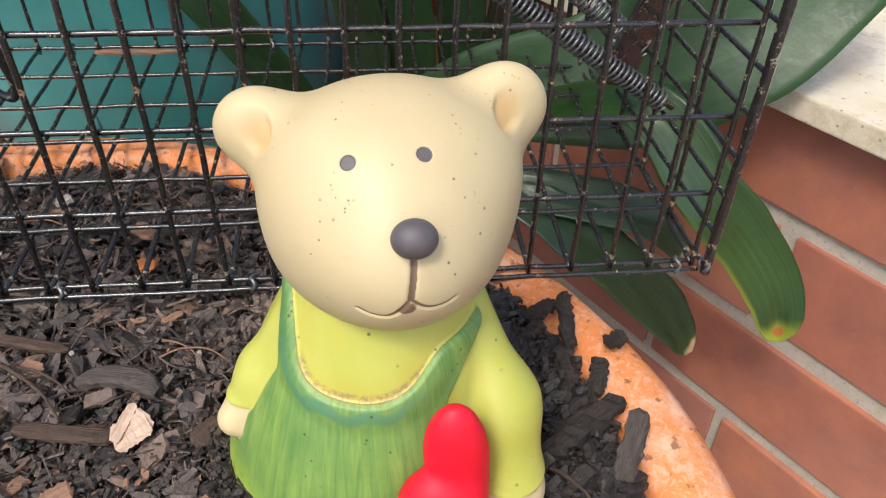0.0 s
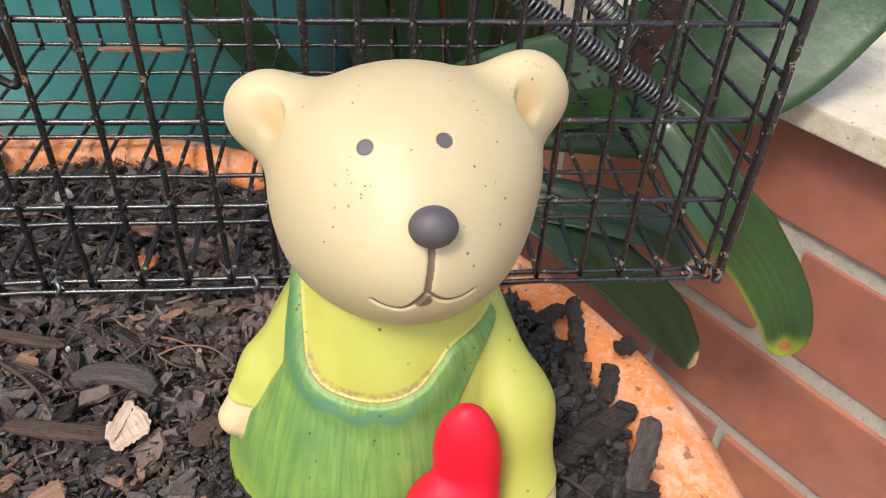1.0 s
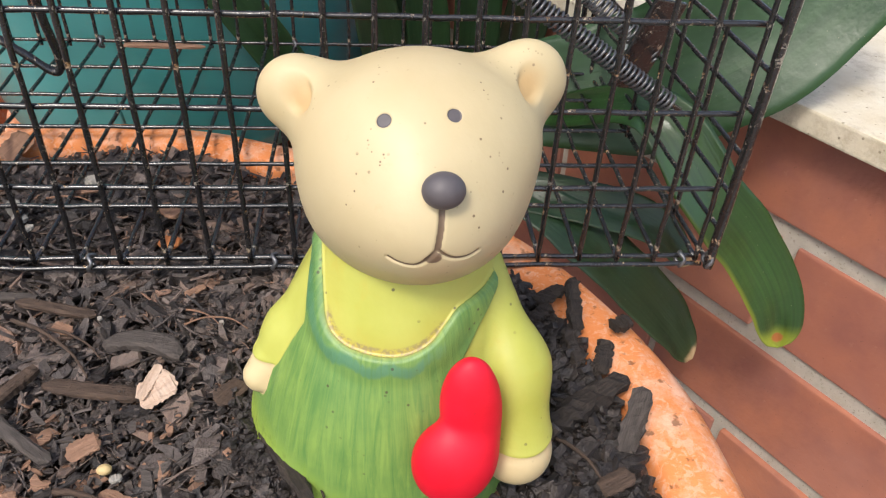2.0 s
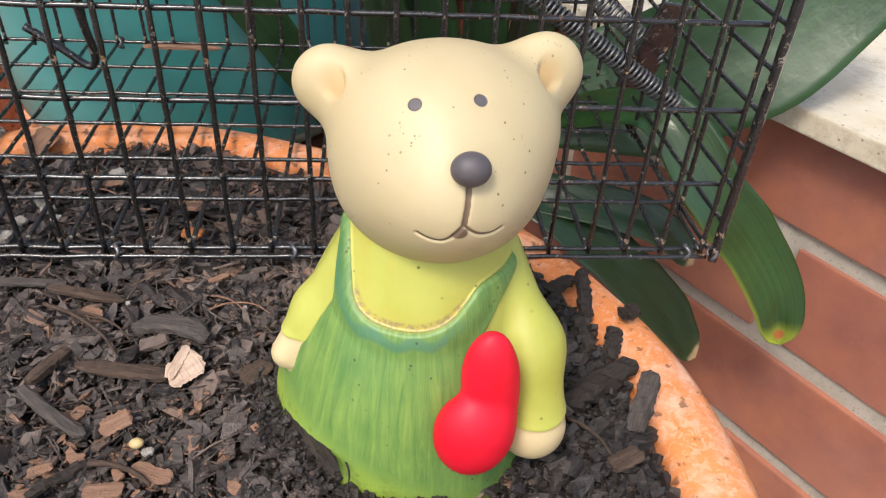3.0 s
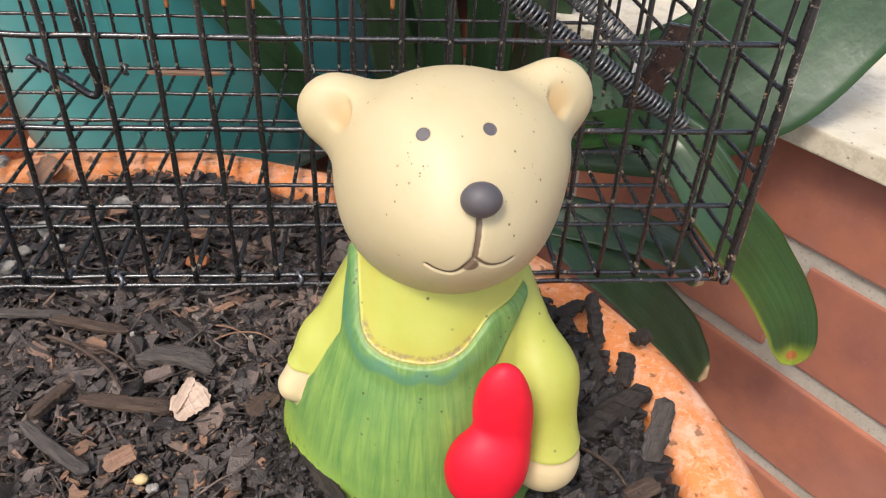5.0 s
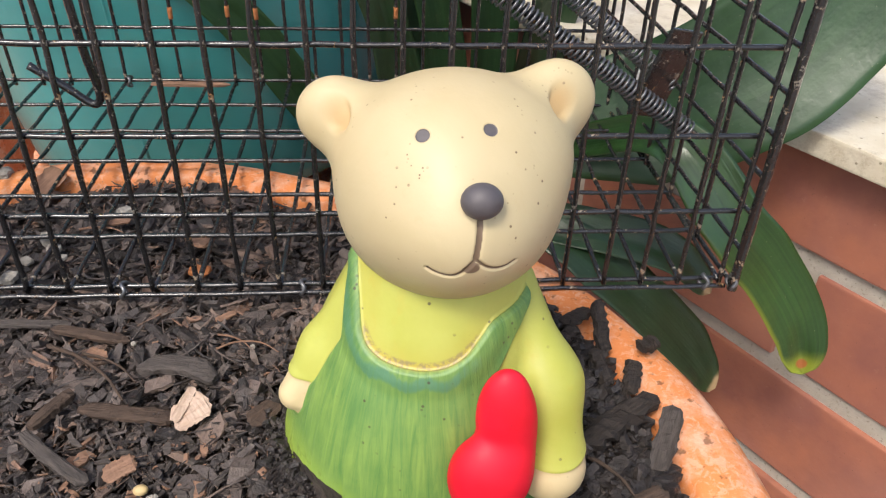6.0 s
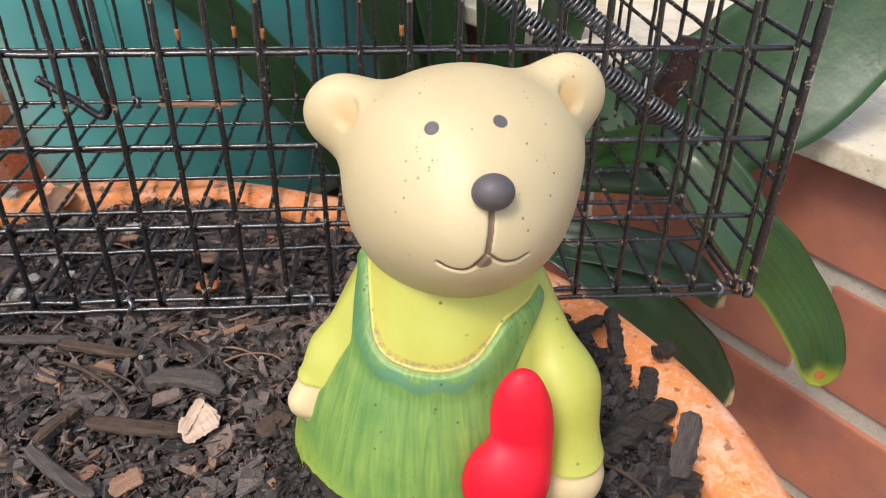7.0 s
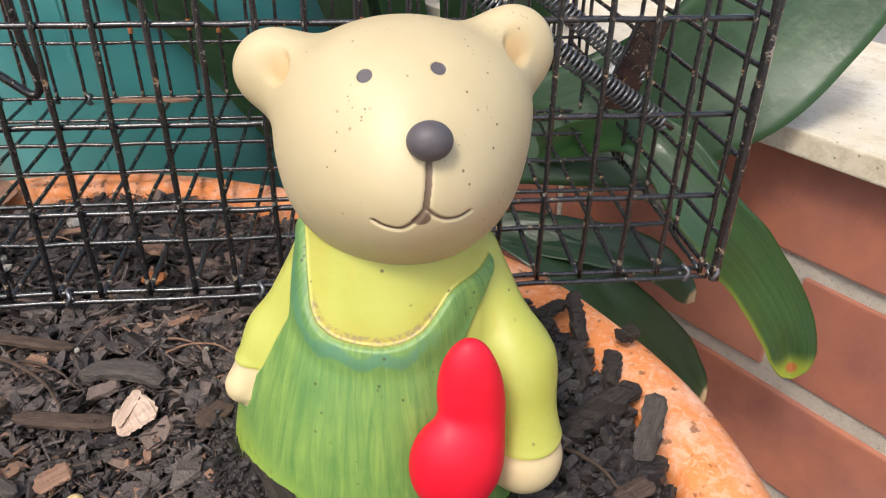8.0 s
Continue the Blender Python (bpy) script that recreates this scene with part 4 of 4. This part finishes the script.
coil((-0.02, 0.462, 0.212), (0.207, 0.446, 0.066), 0.0062, 74, 0.0010, trap)
coil((0.02, 0.488, 0.222), (0.200, 0.478, 0.088), 0.0062, 62, 0.0010, trap)
v, f = tube(straight((-0.02, 0.462, 0.212), (0.214, 0.446, 0.062), 20), 0.0022, 8, 0.1)
part("spring_rod", mesh_of("spring_rod", v, f, WIRE), trap)
plate = part("door_plate", block_mesh("door_plate", 0.028, 0.003, 0.066, WIRE, 0.001, 0.001), trap, "dark rusted steel plate", pose(0.190, 0.470, 0.098, 10, 14, 20))
v, f = tube(smooth_path([(-0.156, 0.362, 0.296), (-0.155, 0.364, 0.216), (-0.153, 0.366, 0.155), (-0.1505, 0.368, 0.129), (-0.152, 0.369, 0.1215), (-0.1565, 0.369, 0.1205), (-0.168, 0.369, 0.130), (-0.183, 0.369, 0.141)], 60), 0.0022, 8, 0.08)
part("trigger_hook", mesh_of("trigger_hook", v, f, WIRE), trap, "bent black wire hook")


ZINC = wood_mat("dull_zinc", (0.42, 0.43, 0.43), (0.62, 0.63, 0.62), 0.45, (1, 1, 1))
v, f = tube(straight((0.203, 0.556, 0.060), (0.205, 0.556, 0.077), 6), lambda t: 0.0040 if t < 0.35 else 0.0032, 6, 0.05)
part("bolt", mesh_of("bolt", v, f, ZINC, False), trap, "pale zinc-plated bolt")


def clip_ring(x, y, z):
    pts = [(x + 0.0012 * math.sin(3 * k), y + 0.0046 * math.cos(k), z + 0.0046 * math.sin(k)) for k in np.linspace(0, 12.2, 40)]
    v, f = tube(pts, 0.0012, 6, 0.15)
    part("clip", mesh_of("clip", v, f, STEEL), trap, "crimped wire clip")


for x in (-0.157, -0.052, 0.196, -0.262):
    clip_ring(x, CAGE_Y0 - 0.0005, CAGE_Z0 - 0.001)
clip_ring(0.212, CAGE_Y0 - 0.004, CAGE_Z0 + 0.001)
for x in (-0.235, -0.065):
    clip_ring(x, CAGE_Y1, CAGE_Z0 + 0.004)
for k in (8, 13, 14, 16):
    v, f = tube(straight((0, 0, 0), (0, 0, 0.010), 3), 0.0021, 8, 0.25, k)
    part("rust_scale", mesh_of("rust_scale", v, f, RUST), trap, "orange rusted bare patch", pose(CAGE_X1 - PITCH * k, CAGE_Y1, CAGE_Z0 + 0.060 + 0.002 * (k % 3)))


# ---------------------------------------------------------------- loose pieces on the bark
def shard_mesh(name, ln, w, h, mat, seed, bend=0.0, curl=0.0, n=14, ragged=0.12):
    """A splintered flake along x, with broken ends and an uneven thickness."""
    rng = random.Random(seed)
    verts = []
    for i in range(n + 1):
        s = i / n - 0.5
        e = 1 - (abs(s) * 2) ** 8 * rng.uniform(0.2, 0.8)
        cy = bend * ln * (4 * s * s - 0.5)
        for k in range(8):
            a = 2 * math.pi * (k + 0.5) / 8
            y, z = math.cos(a), math.sin(a)
            y, z = math.copysign(abs(y) ** 0.5, y), math.copysign(abs(z) ** 0.6, z)
            yy = y * w / 2 * e * (1 + ragged * rng.uniform(-1, 1))
            zz = z * h / 2 * e * (1 + ragged * rng.uniform(-1, 1)) + curl * (yy / w) ** 2 * 4 * w + curl * 0.6 * ln * s * s
            verts.append((s * ln + (ragged * w * rng.uniform(-0.6, 0.6) if i in (0, n) else 0), yy + cy, zz))
    faces = grid_faces(n + 1, 8) + [tuple(range(7, -1, -1)), tuple(range(n * 8, n * 8 + 8))]
    return mesh_of(name, verts, faces, mat, False)


def piece(name, label, category, mat, x, y, ln, w, h, turn, lift=0.0, tilt=0.0, roll=0.0, bend=0.0, curl=0.0, ragged=0.12, group=""):
    if mat is DARK_WOOD:
        ln, w, h, ragged = ln * 0.9, w * 0.85, h * 0.8, 0.32
    seed = int(abs(x * 7919 + y * 104729) * 100) % 9973
    me = shard_mesh(name, ln, w, h, mat, seed, bend, curl, ragged=ragged)
    return thing(name, label, category, group, place=pose(x, y, bed_z(x, y) + 0.006 + h / 2 + lift, roll, -tilt, turn), data=me)


def twig(label, mat, x, y, ln, r, turn, lift=0.004, tilt=0.0, bow=0.05):
    pts = smooth_path([(-ln / 2, 0, 0), (-ln * 0.2, bow * ln, 0.001), (ln * 0.2, bow * ln * 0.6, 0.0015), (ln / 2, -bow * ln, 0)], 24)
    v, f = tube(pts, lambda t: r * (1.1 - 0.6 * t), 7, 0.25)
    return thing("twig", label, "twig", "twigs on the bark", place=pose(x, y, bed_z(x, y) + 0.006 + lift, 0, -tilt, turn), data=mesh_of("twig", v, f, mat))


CH = "bark pieces on the pot"
piece("dry_leaf", "pale curled papery dry leaf on the bark", "dry leaf", PALE, -0.097, 0.250, 0.019, 0.016, 0.0012, 30, 0.003, 14, 8, curl=0.16, ragged=0.16)
piece("dry_leaf", "narrow pale rolled flake of dry leaf", "dry leaf", PALE, -0.1015, 0.254, 0.020, 0.005, 0.0014, 72, 0.006, 12, 20, curl=0.2, ragged=0.15)
piece("bark_piece", "thick curved grey-brown bark piece", "bark", GREY_WOOD, -0.110, 0.282, 0.042, 0.012, 0.006, -14, 0.001, bend=-0.16, group=CH)
piece("bark_flake", "tan square bark flake", "bark", TAN, -0.124, 0.220, 0.015, 0.010, 0.0018, 28, 0.003, 10, 10, ragged=0.15, group=CH)
piece("bark_flake", "long tan curled bark flake", "bark", TAN, -0.102, 0.193, 0.022, 0.008, 0.0018, -24, 0.003, 6, curl=0.1, group=CH)
piece("bark_flake", "small tan bark flake", "bark", TAN, -0.152, 0.198, 0.010, 0.006, 0.0016, 21, 0.003, group=CH)
piece("bark_flake", "tan bark flake half under the chips", "bark", TAN, -0.121, 0.186, 0.017, 0.008, 0.0018, 4, 0.002, group=CH)
piece("bark_flake", "small orange-tan bark sliver", "bark", TAN, -0.096, 0.334, 0.013, 0.005, 0.0018, 35, 0.002, group=CH)
piece("bark_flake", "small curled tan bark flake", "bark", TAN, -0.156, 0.295, 0.012, 0.007, 0.0015, -27, 0.003, curl=0.2, group=CH)
piece("bark_flake", "dusty brown bark flake beside the figurine", "bark", BROWN_WOOD, -0.061, 0.243, 0.016, 0.012, 0.0022, 51, 0.003, group=CH)
piece("bark_flake", "reddish brown bark flake inside the cage", "bark", TAN, -0.127, 0.412, 0.018, 0.011, 0.003, -40, 0.003, group=CH)
piece("bark_flake", "orange-brown bark flake inside the cage", "bark", RUST, -0.121, 0.383, 0.013, 0.010, 0.004, -13, 0.002, group=CH)
piece("bark_flake", "tan bark flake lying under the cage", "bark", TAN, -0.182, 0.430, 0.014, 0.007, 0.002, 13, 0.003, group=CH)
piece("dry_leaf", "dull brown dry leaf by the pot rim", "dry leaf", TAN, -0.254, 0.498, 0.024, 0.019, 0.0015, 45, 0.008, 25, 20, curl=0.1)
piece("bark_piece", "brown stick of bark with a torn end", "bark", BROWN_WOOD, -0.166, 0.315, 0.048, 0.007, 0.004, -16, 0.003, group=CH)
piece("bark_piece", "grey weathered strip of bark", "bark", GREY_WOOD, -0.204, 0.329, 0.046, 0.006, 0.003, -4, 0.003, group=CH)
piece("bark_piece", "grey split stick of wood", "bark", GREY_WOOD, -0.157, 0.229, 0.050, 0.0065, 0.004, -38, 0.004, bend=0.03, group=CH)
piece("bark_piece", "dark round stick of bark", "bark", BROWN_WOOD, -0.167, 0.258, 0.026, 0.007, 0.006, 62, 0.003, group=CH)
piece("bark_piece", "dark bark stick in the chips", "bark", DARK_WOOD, -0.142, 0.192, 0.030, 0.006, 0.004, 38, 0.003, group=CH)
piece("bark_piece", "long brown bark strip in the compost", "bark", BROWN_WOOD, -0.130, 0.255, 0.050, 0.009, 0.004, -10, 0.001, group=CH)
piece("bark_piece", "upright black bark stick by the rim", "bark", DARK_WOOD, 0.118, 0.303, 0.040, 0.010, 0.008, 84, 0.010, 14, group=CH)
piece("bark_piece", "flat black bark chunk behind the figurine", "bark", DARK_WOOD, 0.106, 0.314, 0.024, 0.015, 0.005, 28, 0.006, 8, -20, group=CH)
piece("bark_piece", "long black bark piece", "bark", DARK_WOOD, 0.112, 0.238, 0.058, 0.014, 0.010, 33, 0.005, 4, group=CH)
piece("bark_piece", "curled brown bark lying on the rim", "bark", GREY_WOOD, 0.133, 0.225, 0.038, 0.0105, 0.0026, 62, 0.009, 10, -18, curl=0.2, ragged=0.2, group=CH)
piece("bark_flake", "tan flat bark flake beside the rim", "bark", BROWN_WOOD, 0.116, 0.194, 0.017, 0.010, 0.002, 24, 0.007, 6, group=CH)
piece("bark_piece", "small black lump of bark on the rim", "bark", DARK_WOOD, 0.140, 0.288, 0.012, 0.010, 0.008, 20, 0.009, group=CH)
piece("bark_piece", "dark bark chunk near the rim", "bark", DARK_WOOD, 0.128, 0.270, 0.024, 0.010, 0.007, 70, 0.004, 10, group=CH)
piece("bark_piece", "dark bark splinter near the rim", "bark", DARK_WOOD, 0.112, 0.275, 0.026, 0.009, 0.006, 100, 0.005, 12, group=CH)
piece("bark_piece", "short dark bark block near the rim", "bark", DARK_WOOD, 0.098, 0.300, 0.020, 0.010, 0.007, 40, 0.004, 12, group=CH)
piece("bark_piece", "dark bark splinter against the figurine", "bark", DARK_WOOD, -0.030, 0.196, 0.050, 0.008, 0.006, -57, 0.006, group=CH)
piece("wood_strip", "pinkish brown wood strip on the cage floor", "wood strip", TAN, -0.177, 0.646, 0.070, 0.006, 0.004, -1, 0.0)
for o in [o for o in bpy.data.objects if o.name.startswith("wood_strip")]:
    o.location.z = CAGE_Z0 + 0.0065 + (CAGE_X1 - o.location.x) * math.tan(radians(CAGE_TILT))
    o.rotation_euler.y = radians(CAGE_TILT)
v, f = tube(straight((-0.0033, 0, 0), (0.0033, 0, 0), 14), lambda t: 0.0003 + 0.0022 * math.sqrt(max(1 - (2 * t - 1) ** 2, 0)), 12, 0.05)
thing("seed", "smooth pale yellow seed on the bark", "seed", place=pose(-0.112, 0.209, bed_z(-0.112, 0.209) + 0.0095, 0, 5, 10), data=mesh_of("seed", v, f, SEED))
for x, y, s in ((-0.222, 0.410, 0.012), (-0.214, 0.398, 0.009), (-0.230, 0.392, 0.008), (-0.182, 0.441, 0.010), (-0.234, 0.374, 0.011), (-0.205, 0.386, 0.006), (0.085, 0.190, 0.005), (-0.106, 0.204, 0.005), (-0.290, 0.508, 0.016), (-0.075, 0.300, 0.003), (-0.140, 0.305, 0.003)):
    piece("white_grit", "small chalky white grit lump on the bark", "grit", WHITE, x, y, s, s * 0.75, s * 0.5, 40 * s * 1000 % 180, 0.003, ragged=0.22, group="white grit lumps")
twig("thin pale brown twig lying on bark", BROWN_WOOD, -0.157, 0.282, 0.066, 0.0012, -37, 0.005)
twig("thin pale brown twig lying on bark", BROWN_WOOD, -0.145, 0.283, 0.040, 0.0008, -32, 0.006)
twig("fine reddish root fibre", TAN, -0.077, 0.297, 0.034, 0.0006, 0, 0.005, bow=0.12)
twig("fine reddish root fibre", TAN, -0.085, 0.304, 0.024, 0.0006, -30, 0.005)
twig("fine reddish root fibre", TAN, -0.190, 0.418, 0.030, 0.0008, -6, 0.006)
twig("thin dark twig lying on bark", BROWN_WOOD, -0.115, 0.193, 0.032, 0.0016, -20, 0.005)
twig("thin purple-brown twig leaning on bark", BROWN_WOOD, 0.101, 0.207, 0.028, 0.0011, -52, 0.008)
twig("fine dark root curving against the figurine", DARK_WOOD, -0.018, 0.182, 0.030, 0.0006, -62, 0.012, bow=0.14)


# ---------------------------------------------------------------- wall bricks
def lay_bricks(parent, x0, x1, top, courses, depth, long, course, meshes, shift=0.0, lap=None):
    for c in range(courses):
        z = top - course * (c + 0.5)
        k0 = x0 + shift + ((lap or long / 2) if c % 2 else 0)
        n = int((x1 - k0) / long)
        for k in range(n):
            part("brick", random.choice(meshes), parent, place=pose(k0 + long * (k + 0.5) + random.uniform(-0.002, 0.002), depth / 2 - 0.004 + random.uniform(-0.0015, 0.0015), z, random.uniform(-0.3, 0.3), random.uniform(-0.3, 0.3), random.choice((0, 180)) + random.uniform(-0.3, 0.3)))


lay_bricks(wall, wall_len0, wall_len1, WALL_TOP - 0.001, 1, BRICK_DEEP, BRICK_LONG, TOP_BRICK + 0.002, top_meshes, -0.022)
lay_bricks(wall, wall_len0, wall_len1, FIRST_JOINT - JOINT / 2, 3, BRICK_DEEP, BRICK_LONG, COURSE, brick_meshes, 0.090, BRICK_LONG - 0.112)
lay_bricks(backdrop_wall, -1.2, 1.2, 0.78, 9, 0.11, BRICK_LONG, COURSE, brick_meshes)
